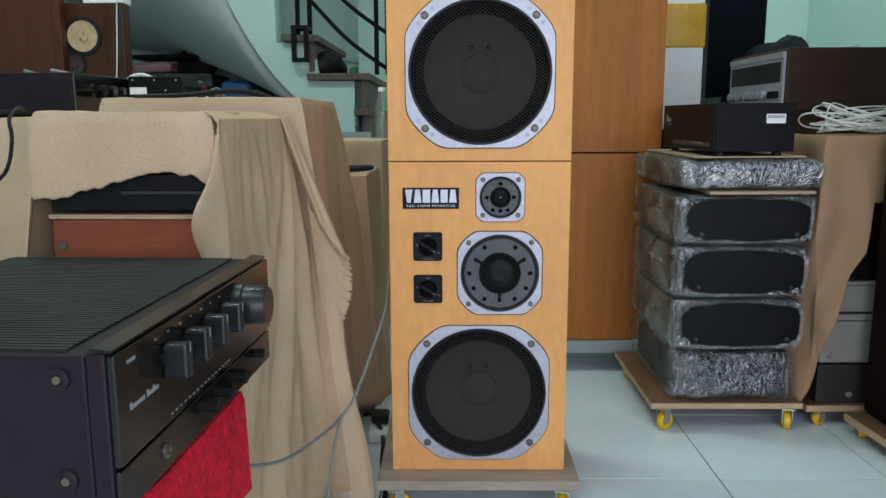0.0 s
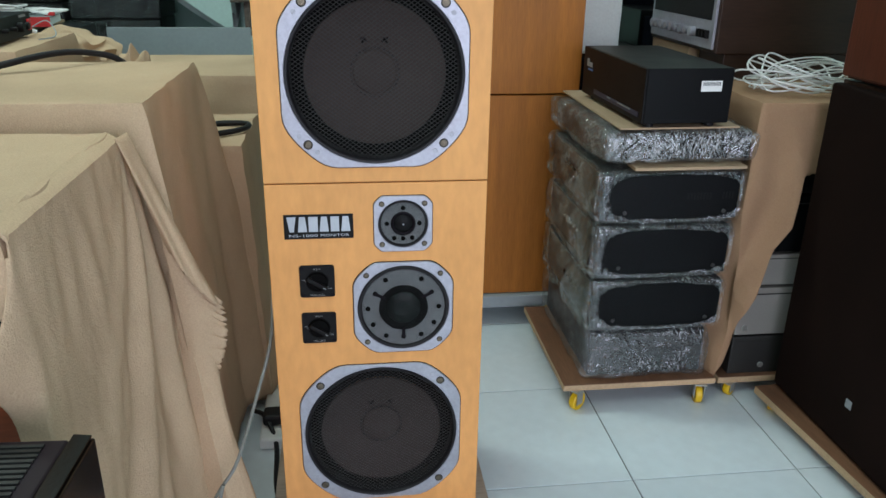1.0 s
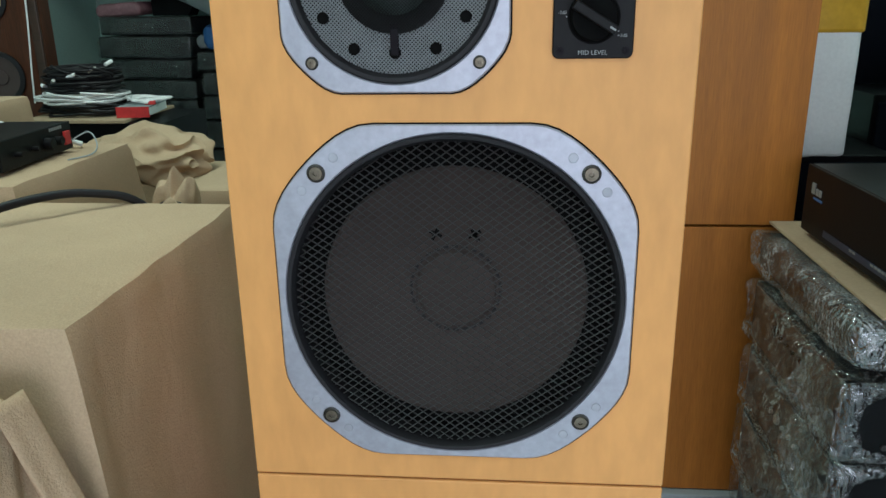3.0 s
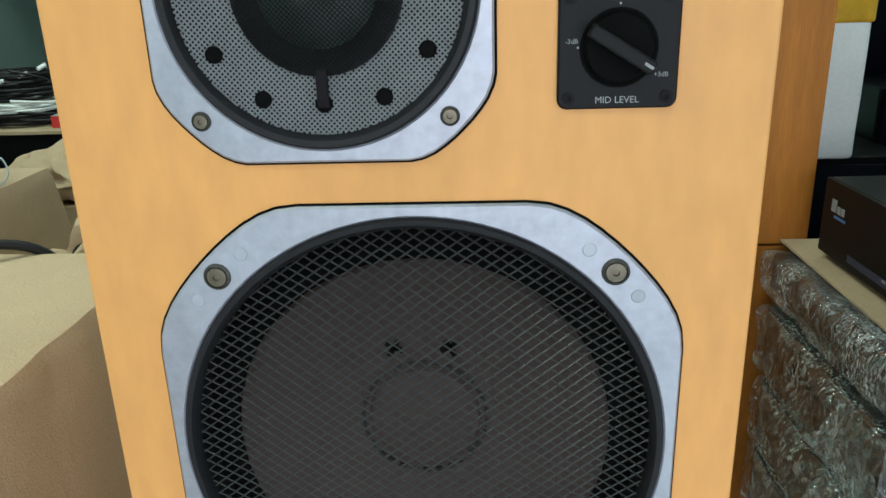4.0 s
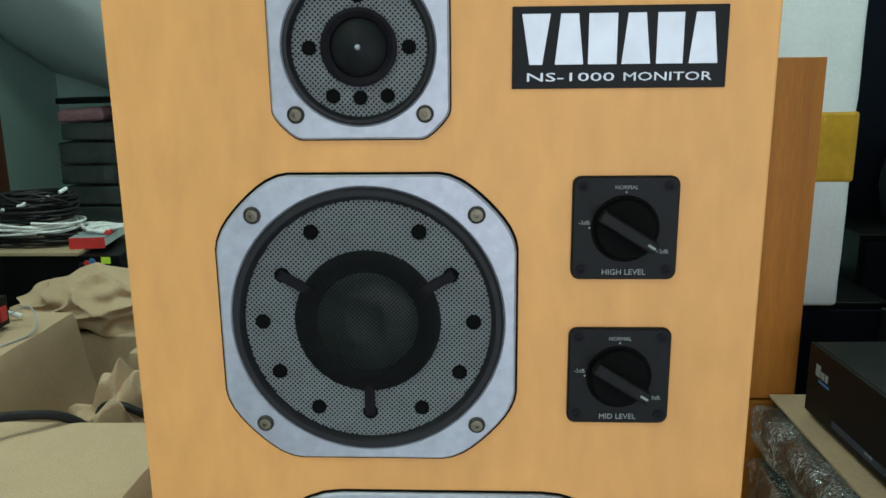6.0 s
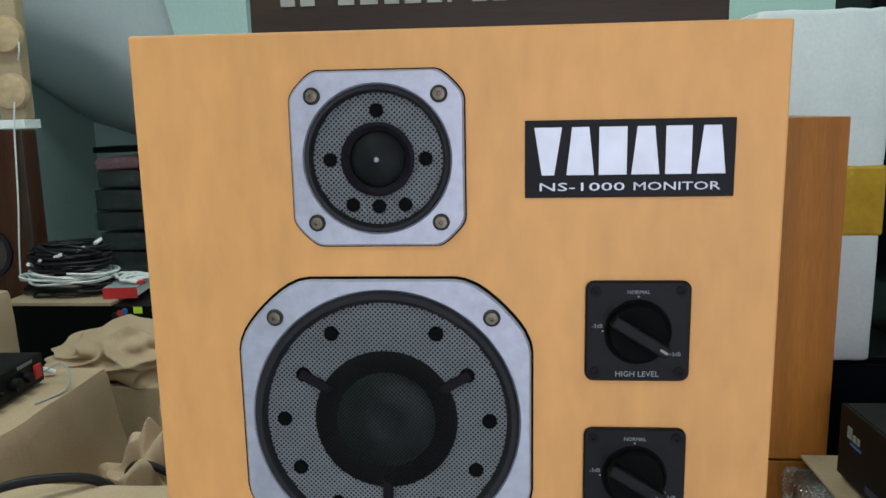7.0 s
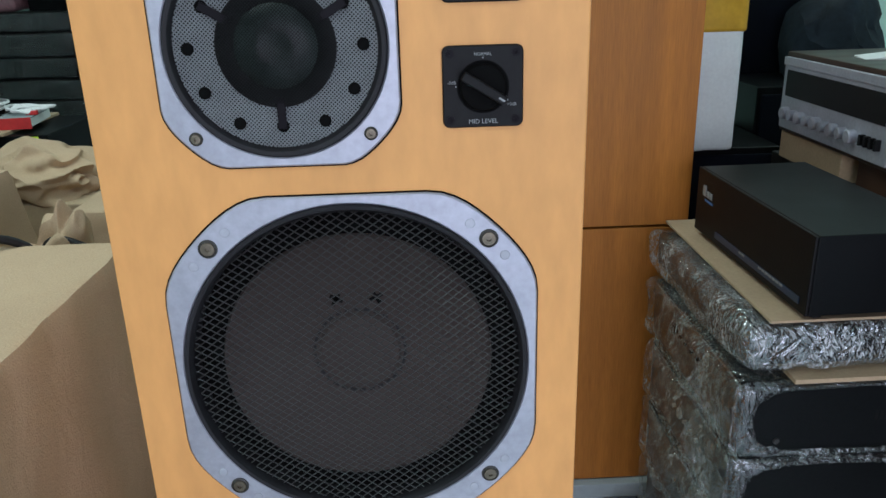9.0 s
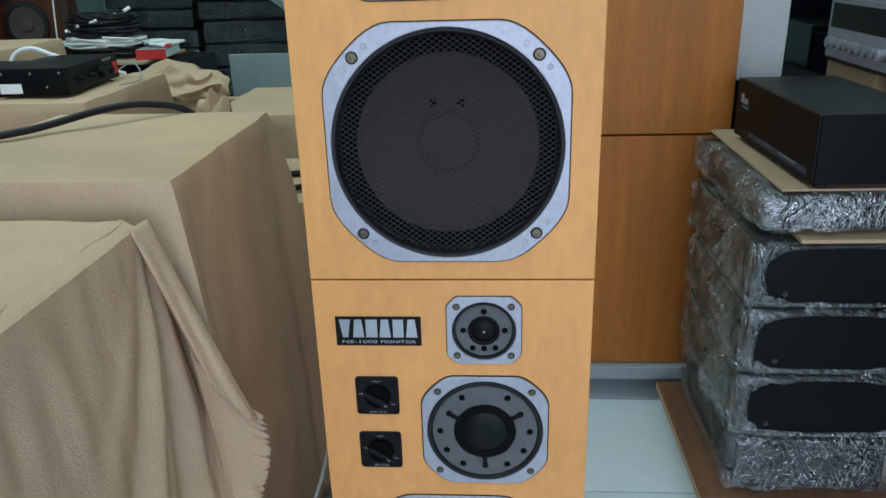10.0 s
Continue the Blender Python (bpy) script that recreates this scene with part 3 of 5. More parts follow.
    for txt, tx in (("NS-1000", -0.0265), ("MONITOR", 0.0265)):
        wd = words(txt, 0.0066)
        wide = 0.048 / (max(v.co.x for v in wd.verts) - min(v.co.x for v in wd.verts))
        for v in wd.verts:
            v.co.x *= wide
        part("lettering", moved(wd, at(bx + tx, bz - 0.0160, 0.0014)), SILVER, w)
    # level controls
    for kz, text in ((0.4985, "HIGH LEVEL"), (0.408, "MID LEVEL")):
        kx = -s * 0.1075
        w = part("level_control", moved(rounded_rect(0.0605, 0.0605, 0.005, 0.003), at(kx, kz)), BLACK, sp, "black control plate", True)
        part("recess", moved(lathe([(0.0195, 0.003), (0.0195, 0.0037), (0.018, 0.0037), (0.018, 0.0031), (0, 0.0031)], 32), at(kx, kz)), GAP_BLACK, w, "", True)
        knob = part("knob", moved(lathe([(0.0175, 0.003), (0.0170, 0.0075), (0.016, 0.0085), (0.0, 0.0085)], 32), at(kx, kz)), GAP_BLACK, w, "", True)
        part("grip", moved(box(-0.0185, 0.0185, -0.0036, 0.0036, 0.0085, 0.0165, 0.0012), at(kx, kz) @ Matrix.Rotation(radians(-32), 4, "Z")), BLACK, knob)
        part("pointer", moved(box(0.0125, 0.0175, -0.0007, 0.0007, 0.0165, 0.0168), at(kx, kz) @ Matrix.Rotation(radians(-32), 4, "Z")), PRINT, knob)
        for txt, dx, dz, size in ((text, 0, -0.0258, 0.0048), ("NORMAL", 0, 0.0238, 0.0032), ("-3dB", -0.0235, 0.0035, 0.0034), ("+3dB", 0.0215, -0.0135, 0.0034)):
            part("lettering", moved(words(txt, size), at(kx + dx, kz + dz, 0.0031)), PRINT, w)
        for dx, dz in ((0, 0.0212), (-0.0203, 0.0005), (0.0185, -0.0102)):
            part("tick", moved(rod(0.0006, 0.0003, 8), at(kx + dx, kz + dz, 0.003)), PRINT, w)
        for ex in (-1, 1):
            for ez in (-1, 1):
                part("screw", moved(lathe([(0, 0), (0.0032, 0), (0.0032, 0.0006), (0.0012, 0.0006), (0.001, 0.0001), (0, 0.0001)], 14), at(kx + ex * 0.0245, kz + ez * 0.0245, 0.003)), SPOKE, w)
    return sp


def caster(parent, x, y, top, r=0.021, turn=0.0):
    m = pose(x, y, 0, 0, 0, turn)
    w = part("wheel", moved(lathe([(0, -0.007), (r * 0.5, -0.007), (r * 0.6, -0.009), (r * 0.9, -0.009), (r, -0.006), (r, 0.006), (r * 0.9, 0.009), (r * 0.6, 0.009), (r * 0.5, 0.007), (0, 0.007)], 28), m @ Matrix.Translation((0.008, 0, r)) @ Matrix.Rotation(math.pi / 2, 4, "X")), YELLOW, parent, "yellow plastic wheel", True)
    part("hub", moved(rod(r * 0.3, 0.022, 12), m @ Matrix.Translation((0.008, 0.011, r)) @ Matrix.Rotation(math.pi / 2, 4, "X")), ZINC, w)
    fork = merge(box(-0.010, 0.014, -0.0135, -0.0115, r * 0.8, top - 0.003), box(-0.010, 0.014, 0.0115, 0.0135, r * 0.8, top - 0.003), box(-0.02, 0.02, -0.016, 0.016, top - 0.003, top))
    part("bracket", moved(fork, m), ZINC, parent)


def dolly(x0, x1, y0, y1, top, thick, top_mat, label, turn=0.0, inset=0.030):
    cx, cy = (x0 + x1) / 2, (y0 + y1) / 2
    w, d = (x1 - x0) / 2, (y1 - y0) / 2
    dl = thing("wheeled_board", pose(cx, cy, 0, 0, 0, turn), label, "dolly", "wheeled boards")
    part("board", box(-w, w, -d, d, top - thick + 0.0008, top, 0.001), top_mat, dl)
    part("edge_band", merge(box(-w - 0.0012, w + 0.0012, -d - 0.0012, -d - 0.0002, top - thick, top - 0.001), box(-w - 0.0012, -w - 0.0002, -d, d, top - thick, top - 0.001)), BOARD_EDGE if top_mat is BOARD_BROWN else BOARD, dl)
    gap = top - thick + 0.0008
    for ex in (-1, 1):
        for ey in (-1, 1):
            caster(dl, ex * (w - inset - 0.006), d - inset if ey > 0 else 0.010 - d, gap, min(0.026, (gap - 0.003) * 0.5), 70 + 20 * ex + 12 * ey)
    return dl


BASE = 0.086
dolly(-0.215, 0.215, -0.052, 0.38, BASE, 0.020, BOARD, "grey wood-grain board on small yellow casters", 0)
monitor(pose(0, 0, BASE), 1, "yellow birch three-way monitor loudspeaker standing on a wheeled board")
monitor(pose(0, 0, BASE + 0.675), -1, "yellow birch three-way monitor loudspeaker stacked on another")


# ---- right side ----
def tall_speaker(x0, x1, y0, y1, z0, z1, wood, grille, label, depth=0.045):
    """Box speaker whose grille faces -x."""
    sp = thing("loudspeaker", pose(x0, y0, z0), label, "loudspeaker", "boxed speakers in stacks")
    part("cabinet", box(depth, x1 - x0, 0, y1 - y0, 0.0015, z1 - z0 - 0.0015, 0.0015), wood, sp, "vertical-grained wooden cabinet")
    part("grille", box(0, depth - 0.003, 0.004, y1 - y0 - 0.004, 0.008, z1 - z0 - 0.008, 0.006), grille, sp, "dark cloth grille")
    return sp


tall_speaker(0.262, 0.627, 0.946, 1.30, 0.104, 0.735, TEAK, NAVY, "orange-brown wood veneer loudspeaker on a grey plinth, grille turned aside")
tall_speaker(0.262, 0.627, 0.946, 1.30, 0.737, 1.371, TEAK, NAVY, "orange-brown wood veneer loudspeaker stacked on its twin")
pl = thing("plinth", pose(0.445, 1.14, 0), "low grey plinth on casters under wooden speakers", "plinth")
part("board", box(-0.19, 0.185, -0.215, 0.18, 0.064, 0.103, 0.003), SLATE, pl)
for ex in (-0.15, 0.15):
    for ey in (-0.13, 0.14):
        caster(pl, ex, ey, 0.064, 0.026, 80)

dolly(0.488, 0.898, 0.420, 0.890, 0.080, 0.016, BOARD_BROWN, "brown laminate board with pale edges on yellow casters")


def crumple(bm, amount, scale, seed):
    for v in bm.verts:
        q = v.co * scale
        v.co += amount * Vector((noise.noise(q + Vector((seed, 0, 0))), noise.noise(q + Vector((0, seed, 9))), noise.noise(q + Vector((7, 0, seed)))))
    return bm


def wrap_shell(x0, x1, y0, y1, z0, z1, cuts, amount, seed, bev=0.018):
    bm = box(x0, x1, y0, y1, z0, z1, bev, 3)
    bmesh.ops.subdivide_edges(bm, edges=[e for e in bm.edges if e.calc_length() > 0.05], cuts=cuts, use_grid_fill=True)
    crumple(bm, amount * 0.8, 11, seed + 40)
    return crumple(bm, amount * 0.7, 30, seed)


def film_rim(w, h, seed):
    """Band of bunched film round a face in xz, open in a rounded oval."""
    bm = bmesh.new()
    rings = []
    n, m = 96, 5
    for k in range(m + 1):
        f = k / m
        ring = []
        for i in range(n):
            a = 2 * math.pi * i / n
            c, sn = math.cos(a), math.sin(a)
            left = 0.5 - 0.5 * c
            e0, e1 = 0.16, 0.42 + 0.12 * left
            px = []
            for hw, hh, e in ((w / 2, h / 2, e0), (w / 2 - 0.014 - 0.018 * left, h / 2 - 0.012, e1)):
                px.append((math.copysign(abs(c) ** e * hw, c), math.copysign(abs(sn) ** e * hh, sn)))
            x = px[0][0] * (1 - f) + px[1][0] * f
            z = px[0][1] * (1 - f) + px[1][1] * f
            wob = 0.010 * f * noise.noise(Vector((c * 2.6, sn * 2.6, seed)))
            z -= math.copysign(wob, sn)
            x -= math.copysign(wob * 0.6, c)
            y = 0.006 - 0.011 * math.sin(math.pi * min(1, f * 0.8)) + 0.004 * noise.noise(Vector((x * 50, z * 50, seed + f * 2)))
            ring.append(bm.verts.new((x, y, z)))
        rings.append(ring)
    for a, b in zip(rings, rings[1:]):
        for i in range(n):
            j = (i + 1) % n
            bm.faces.new((a[i], a[j], b[j], b[i]))
    return bm


def film_wing(x, y, z, reach, tall, seed):
    """A loose flap of cling film standing off the pile's edge."""
    bm = bmesh.new()
    grid = []
    for a in range(9):
        u = a / 8
        row = []
        for b in range(13):
            v = b / 12
            out = reach * math.sin(math.pi * v) * u * (0.7 + 0.5 * noise.noise(Vector((v * 3, seed, u))))
            row.append(bm.verts.new((x - out, y + 0.10 * u + 0.02 * noise.noise(Vector((u * 4, v * 5, seed))), z + tall * v + 0.012 * noise.noise(Vector((u * 5, v * 4, seed + 3))))))
        grid.append(row)
    for ra, rb_ in zip(grid, grid[1:]):
        for b in range(12):
            bm.faces.new((ra[b], ra[b + 1], rb_[b + 1], rb_[b]))
    return bm


def open_front(bm, y):
    bmesh.ops.delete(bm, geom=[f for f in bm.faces if f.calc_center_median().y < y], context="FACES")
    return bm


def wrapped_amp(x0, x1, y0, y1, z0, z1, seed, label, bare=True, film=None, vents=False):
    am = thing("wrapped_amplifier", pose(x0, y0, z0), label, "amplifier", "film-wrapped amplifiers")
    w, d, h = x1 - x0, y1 - y0, z1 - z0
    part("case", box(0.016, w - 0.008, 0.016, d - 0.01, 0.008, h - 0.010, 0.006), BLACK_METAL, am, "black metal case")
    if bare:
        part("side_panel", box(0.024, w - 0.010, 0.007, 0.0155, 0.010, h - 0.012, 0.003), BLACK_METAL, am)
        if vents:
            for vx in (0.62, 0.86):
                for k in range(8 if vx < 0.8 else 4):
                    part("vent_slot", box(w * vx + k * 0.008, w * vx + k * 0.008 + 0.004, 0.0064, 0.0072, h * 0.44, h * 0.56), BLACK, am)
        for vx in (0.2, 0.88):
            part("screw", moved(rod(0.005, 0.003, 12), at(w * vx, 0.030) @ Matrix.Translation((0, 0, -0.007))), DARK_GREY, am)
        # the amplifier's own front, seen through the film
        fp = part("front_panel", box(0.0115, 0.0155, 0.03, d - 0.03, 0.014, h - 0.014, 0.001), WALNUT if vents else DARK_GREY, am, "dark front behind film")
        for k in range(5):
            part("knob", moved(rod(0.004 + 0.006 * (k == seed % 5), 0.006, 12), pose(0.0115, 0.07 + k * 0.03 + 0.03 * seed, h * (0.35 + 0.06 * seed), 0, -90, 0)), ZINC if seed == 3 else BLACK, fp)
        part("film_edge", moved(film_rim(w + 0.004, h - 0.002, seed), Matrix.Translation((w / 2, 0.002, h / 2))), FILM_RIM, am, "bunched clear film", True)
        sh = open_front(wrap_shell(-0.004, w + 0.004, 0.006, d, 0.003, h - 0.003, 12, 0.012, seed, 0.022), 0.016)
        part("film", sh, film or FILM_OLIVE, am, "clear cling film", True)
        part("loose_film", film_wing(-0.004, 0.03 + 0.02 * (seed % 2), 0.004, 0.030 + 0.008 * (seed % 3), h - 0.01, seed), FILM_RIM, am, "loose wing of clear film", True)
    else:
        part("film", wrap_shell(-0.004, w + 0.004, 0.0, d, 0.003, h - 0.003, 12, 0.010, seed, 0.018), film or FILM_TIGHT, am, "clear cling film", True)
    return am


wrapped_amp(0.539, 0.872, 0.432, 0.887, 0.08, 0.226, 1, "amplifier wrapped all round in crinkled clear film", False)
wrapped_amp(0.532, 0.892, 0.427, 0.892, 0.226, 0.37, 2, "black amplifier in clear film with its bare side showing")
wrapped_amp(0.532, 0.892, 0.427, 0.892, 0.37, 0.513, 3, "black amplifier in clear film with its bare side showing")
wrapped_amp(0.532, 0.899, 0.427, 0.902, 0.513, 0.65, 4, "black amplifier in clear film below a cardboard sheet", vents=True)
tagged(part("cardboard_sheet", crumple(box(0.617, 0.892, 0.422, 0.887, 0.6505, 0.6575), 0.001, 20, 3), CARD, None), "plain brown cardboard sheet between wrapped boxes", "cardboard")
wrapped_amp(0.539, 0.919, 0.437, 0.922, 0.658, 0.744, 5, "flat carton wrapped in shiny silvery film", False, FILM_BRIGHT)
tagged(part("cardboard_sheet", crumple(box(0.577, 0.867, 0.442, 0.942, 0.7445, 0.7485), 0.002, 14, 5), CARD, None), "bent brown cardboard sheet on a wrapped carton", "cardboard")

pa = thing("power_amplifier", pose(0.618, 0.426, 0.748, 0, 0, 1.5), "black power amplifier on a wrapped carton, front turned aside", "amplifier")
part("case", box(0.006, 0.212, 0, 0.43, 0.012, 0.137, 0.002), BLACK_METAL, pa)
part("front_panel", box(0, 0.0055, -0.001, 0.431, 0.012, 0.137, 0.002), BLACK, pa, "black front panel")
part("blue_stripe", box(-0.0012, 0.0, 0.02, 0.33, 0.024, 0.036), STRIPE, pa, "dark blue strip")
for k in range(9):
    part("print_bar", box(-0.002, -0.0012, 0.07 + k * 0.012 + (0.05 if k > 6 else 0), 0.079 + k * 0.012 + (0.05 if k > 6 else 0), 0.031, 0.035), PRINT, pa)
for k, (a, b) in enumerate(((0.385, 0.400), (0.370, 0.381), (0.358, 0.367))):
    part("emblem_bar", box(-0.0012, 0, a, b, 0.088, (0.108, 0.1, 0.1)[k]), PRINT, pa)
part("emblem_swoosh", box(-0.0012, 0, 0.352, 0.388, 0.079, 0.083), BLUE, pa)
lb = part("paper_label", box(0.135, 0.185, -0.0016, -0.0003, 0.085, 0.109), LABEL, pa, "white paper label")
for k in range(12):
    part("print_bar", box(0.139 + k * 0.0036, 0.141 + k * 0.0036, -0.0022, -0.0016, 0.098, 0.106), BAR, lb)
for fx in (0.03, 0.18):
    for fy in (0.03, 0.40):
        part("foot", moved(rod(0.012, 0.0115, 14), Matrix.Translation((fx, fy, 0.0005))), RUBBER, pa)

# stack under a cloth beside it
dolly(0.925, 1.325, 0.45, 0.92, 0.062, 0.018, BOARD_BROWN, "brown laminate board with pale edges on yellow casters")


def plain_amp(x0, x1, y0, y1, z0, z1, mat, label, knobs=()):
    am = thing("amplifier", pose(x0, y0, z0), label, "amplifier", "amplifiers under the cloth")
    w, d, h = x1 - x0, y1 - y0, z1 - z0
    part("case", box(0, w, 0, d, 0.004, h - 0.001, 0.003), mat, am)
    for k in (0.02, w - 0.05):
        part("foot", box(k, k + 0.03, 0.01, d - 0.01, 0, 0.004), RUBBER, am)
    part("seam", box(0, w, -0.0015, -0.0003, h * 0.86, h * 0.88), DARK_GREY, am)
    for kx, kz in knobs:
        part("screw", moved(rod(0.0085, 0.004, 16), at(kx, kz)), ZINC, am)
    return am


plain_amp(0.955, 1.32, 0.465, 0.90, 0.058, 0.175, DARK_GREY, "dark grey metal amplifier with vent slots", ((0.09, 0.03),))
plain_amp(0.955, 1.32, 0.462, 0.90, 0.177, 0.318, GREY_METAL, "warm grey metal amplifier side with large screws", ((0.025, 0.025), (0.025, 0.11)))
plain_amp(0.955, 1.32, 0.464, 0.90, 0.320, 0.410, GREY_METAL, "warm grey metal amplifier side", ((0.025, 0.02),))
plain_amp(0.955, 1.32, 0.466, 0.90, 0.412, 0.565, BLACK_METAL, "plain black metal amplifier in a stack")
plain_amp(0.945, 1.33, 0.47, 0.93, 0.567, 0.790, BLACK_METAL, "black metal amplifier hidden under a beige cloth")


def hem_right(side, u):
    if side == 3:
        steps = ((0.0, 0.72), (0.095, 0.49), (0.158, 0.367), (0.235, 0.30), (0.27, 0.17), (1.0, 0.16))
        for (a, p), (b, q) in zip(steps, steps[1:]):
            if u <= b:
                return p + (q - p) * (u - a) / (b - a)
    return 0.72 if side == 2 else 0.35


cloth("dust_cloth", drape(0.925, 1.40, 0.455, 0.95, 0.797, hem_right, 0.02, 0.026, 4, count=240, rows=48), "plain tan cloth draped over stacked amplifiers, one corner hanging low", mat=TAN_CLOTH)

tn = thing("receiver", pose(0.945, 0.80, 0.868) @ Matrix.Diagonal((1, 1, 1.09, 1)), "walnut-cased stereo receiver with a silver knobbed front", "receiver")
part("case", box(0.012, 0.415, 0, 0.47, 0, 0.172, 0.003), WALNUT, tn, "dark walnut case")
fp = part("front_panel", box(0.004, 0.0115, 0.012, 0.458, 0.010, 0.162, 0.001), ALU, tn, "brushed silver front")
part("dial_window", box(0.0015, 0.004, 0.03, 0.44, 0.080, 0.136, 0.001), BLACK, fp, "dark dial glass")
part("trim", box(0.0, 0.004, 0.012, 0.458, 0.145, 0.162, 0.001), ALU, fp)
for k in range(9):
    r = (0.013, 0.011)[k % 2]
    part("knob", moved(rod(r, 0.018, 18), pose(0.004, 0.13 + k * 0.036, 0.045, 0, -90, 0)), ALU, fp, "silver knob")
for k in range(4):
    part("switch", box(-0.008, 0.004, 0.035 + k * 0.018, 0.043 + k * 0.018, 0.035, 0.055, 0.001), BLACK, fp)
wb = thing("wooden_box", pose(0.985, 0.825, 0.8), "dark walnut box under a receiver", "box")
part("body", box(0, 0.37, -0.02, 0.135, 0, 0.0675, 0.003), WALNUT, wb)
cb = tagged(part("carton", crumple(box(0.965, 1.25, 0.99, 1.27, 0.800, 0.865, 0.002), 0.003, 9, 2), CARD, None), "plain brown carton under a receiver", "carton")
tagged(part("paper_sheet", crumple(moved(box(0.0, 0.22, 0.0, 0.40, 0, 0.003), pose(1.0, 0.88, 1.0425, 0, -1, 5)), 0.004, 14, 8), CARD, None), "creased brown paper lying on a receiver", "paper")
wt = thing("white_board", pose(1.02, 1.05, 1.050, 3, -6, -8), "thin white board lying on a receiver", "board")
part("sheet", box(0, 0.26, 0, 0.06, 0, 0.006, 0.001), WHITE, wt)
sh = thing("support_stand", pose(0.96, 0.84, 0), "plain dark stand under the receiver", "stand")
part("body", box(0.02, 0.30, 0.12, 0.50, 0.0, 0.798, 0.003), DARK_GREY, sh)

rnd = random.Random(5)
pts = []
for k in range(64):
    a = k * 1.25 + rnd.uniform(-0.3, 0.3)
    r = 0.085 + rnd.uniform(-0.03, 0.045)
    pts.append((1.10 + 1.35 * r * math.cos(a), 0.60 + 0.8 * r * math.sin(a), 0.806 + 0.085 * abs(math.sin(k * 0.9)) * rnd.uniform(0.2, 1.0)))
tagged(part("white_cable", tube(pts, 0.0024, 6), WHITE, None, "", True), "loose coil of thin white cable on a beige cloth", "cable")

# large dark speakers in the aisle
dolly(1.03, 1.50, -0.30, 0.42, 0.060, 0.020, BOARD_BROWN, "brown laminate board with pale edges on yellow casters", 4)
big = tall_speaker(1.055, 1.48, -0.24, 0.41, 0.060, 0.865, WALNUT, GRILLE, "tall dark brown loudspeaker with a cloth grille on a wheeled board", 0.03)
part("emblem_plate", box(-0.002, -0.0005, 0.345, 0.365, 0.115, 0.135), SILVER, big)
tall_speaker(1.065, 1.48, -0.24, 0.40, 0.866, 1.52, MAHOGANY, MAHOGANY, "dark red-brown wooden speaker box stacked on a dark one", 0.02)

# packing behind
fb = thing("foam_box", pose(0.575, 1.317, 0.806), "white polystyrene box with a yellow tape band", "box")
bmf = box(0, 0.292, 0, 0.35, 0, 0.787, 0.012, 3)
bmesh.ops.subdivide_edges(bmf, edges=[e for e in bmf.edges if e.calc_length() > 0.1], cuts=12, use_grid_fill=True)
part("foam", crumple(bmf, 0.004, 30, 6), FOAM, fb, "", True)
part("tape", box(-0.002, 0.296, -0.006, 0.352, 0.294, 0.452, 0.008), TAPE, fb, "shiny yellow packing tape")
st = thing("black_loudspeaker", pose(0.56, 1.42, 0), "black loudspeaker box under packing foam", "loudspeaker")
part("cabinet", box(0.1, 0.46, -0.05, 0.30, 0.0, 0.801, 0.004), BLACK_METAL, st)
part("grille", box(0.115, 0.445, -0.062, -0.0505, 0.02, 0.785, 0.004), NAVY, st, "dark cloth grille")
part("badge", box(0.26, 0.30, -0.0635, -0.0622, 0.045, 0.053), SILVER, st)
for (bx, by, bz, bw, bd, bh) in ((1.02, 1.55, 0.0, 0.26, 0.3, 0.93), (1.07, 1.90, 0.0, 0.25, 0.25, 2.1)):
    s2 = thing("black_loudspeaker", pose(bx, by, bz), "tall black loudspeaker standing by the wall", "loudspeaker", "black speakers")
    part("cabinet", box(0, bw, 0, bd, 0, bh, 0.004), BLACK_METAL, s2)
    part("grille", box(0.01, bw - 0.01, -0.012, -0.001, 0.02, bh - 0.02, 0.004), NAVY, s2)
bg = bmesh.new()
bmesh.ops.create_icosphere(bg, subdivisions=4, radius=1.0)
moved(bg, Matrix.Translation((1.33, 1.75, 0.95)) @ Matrix.Diagonal((0.17, 0.15, 0.25, 1)))
tagged(part("jacket", crumple(crumple(bg, 0.07, 6, 2), 0.02, 22, 3), NAVY_CLOTH, None, "", True), "dark navy jacket heaped on boxes", "jacket")
s3 = thing("storage_box", pose(1.15, 1.6, 0), "plain dark box under a jacket", "box")
part("body", box(0.14, 0.46, 0.0, 0.34, 0, 0.80, 0.004), BLACK_METAL, s3)


# ---- left side: cloth-covered stock ----
def stock_box(x0, x1, y0, y1, z1, label, mat=CARD):
    b = thing("stock_box", pose((x0 + x1) / 2, (y0 + y1) / 2, 0), label, "carton", "stock under cloths")
    w, d = (x1 - x0) / 2, (y1 - y0) / 2
    n = max(2, round(z1 / 0.3))
    for k in range(n):
        part("carton", box(-w, w, -d, d, z1 * k / n + 0.001, z1 * (k + 1) / n - 0.001, 0.004), mat, b)
    return b


# front pile: wooden cabinet, amplifier, cloth
wc = thing("wooden_cabinet", pose(-0.53, -0.245, 0), "red-brown wooden cabinet with corrugated card on top", "cabinet")
part("body", box(-0.13, 0.125, -0.195, 0.20, 0.0, 0.700, 0.003), REDWOOD, wc)
part("corrugated_sheet", crumple(box(-0.132, 0.128, -0.197, 0.20, 0.7005, 0.7065), 0.002, 40, 2), CARD, wc)
part("bolt", moved(rod(0.007, 0.003, 14), at(-0.115, 0.66) @ Matrix.Translation((0, 0, 0.195))), SCREW, wc)
ba = thing("black_receiver", pose(-0.53, -0.245, 0.708), "black receiver half hidden under a beige cloth", "receiver")
part("case", box(-0.125, 0.12, -0.19, 0.195, 0.004, 0.142, 0.003), BLACK_METAL, ba)
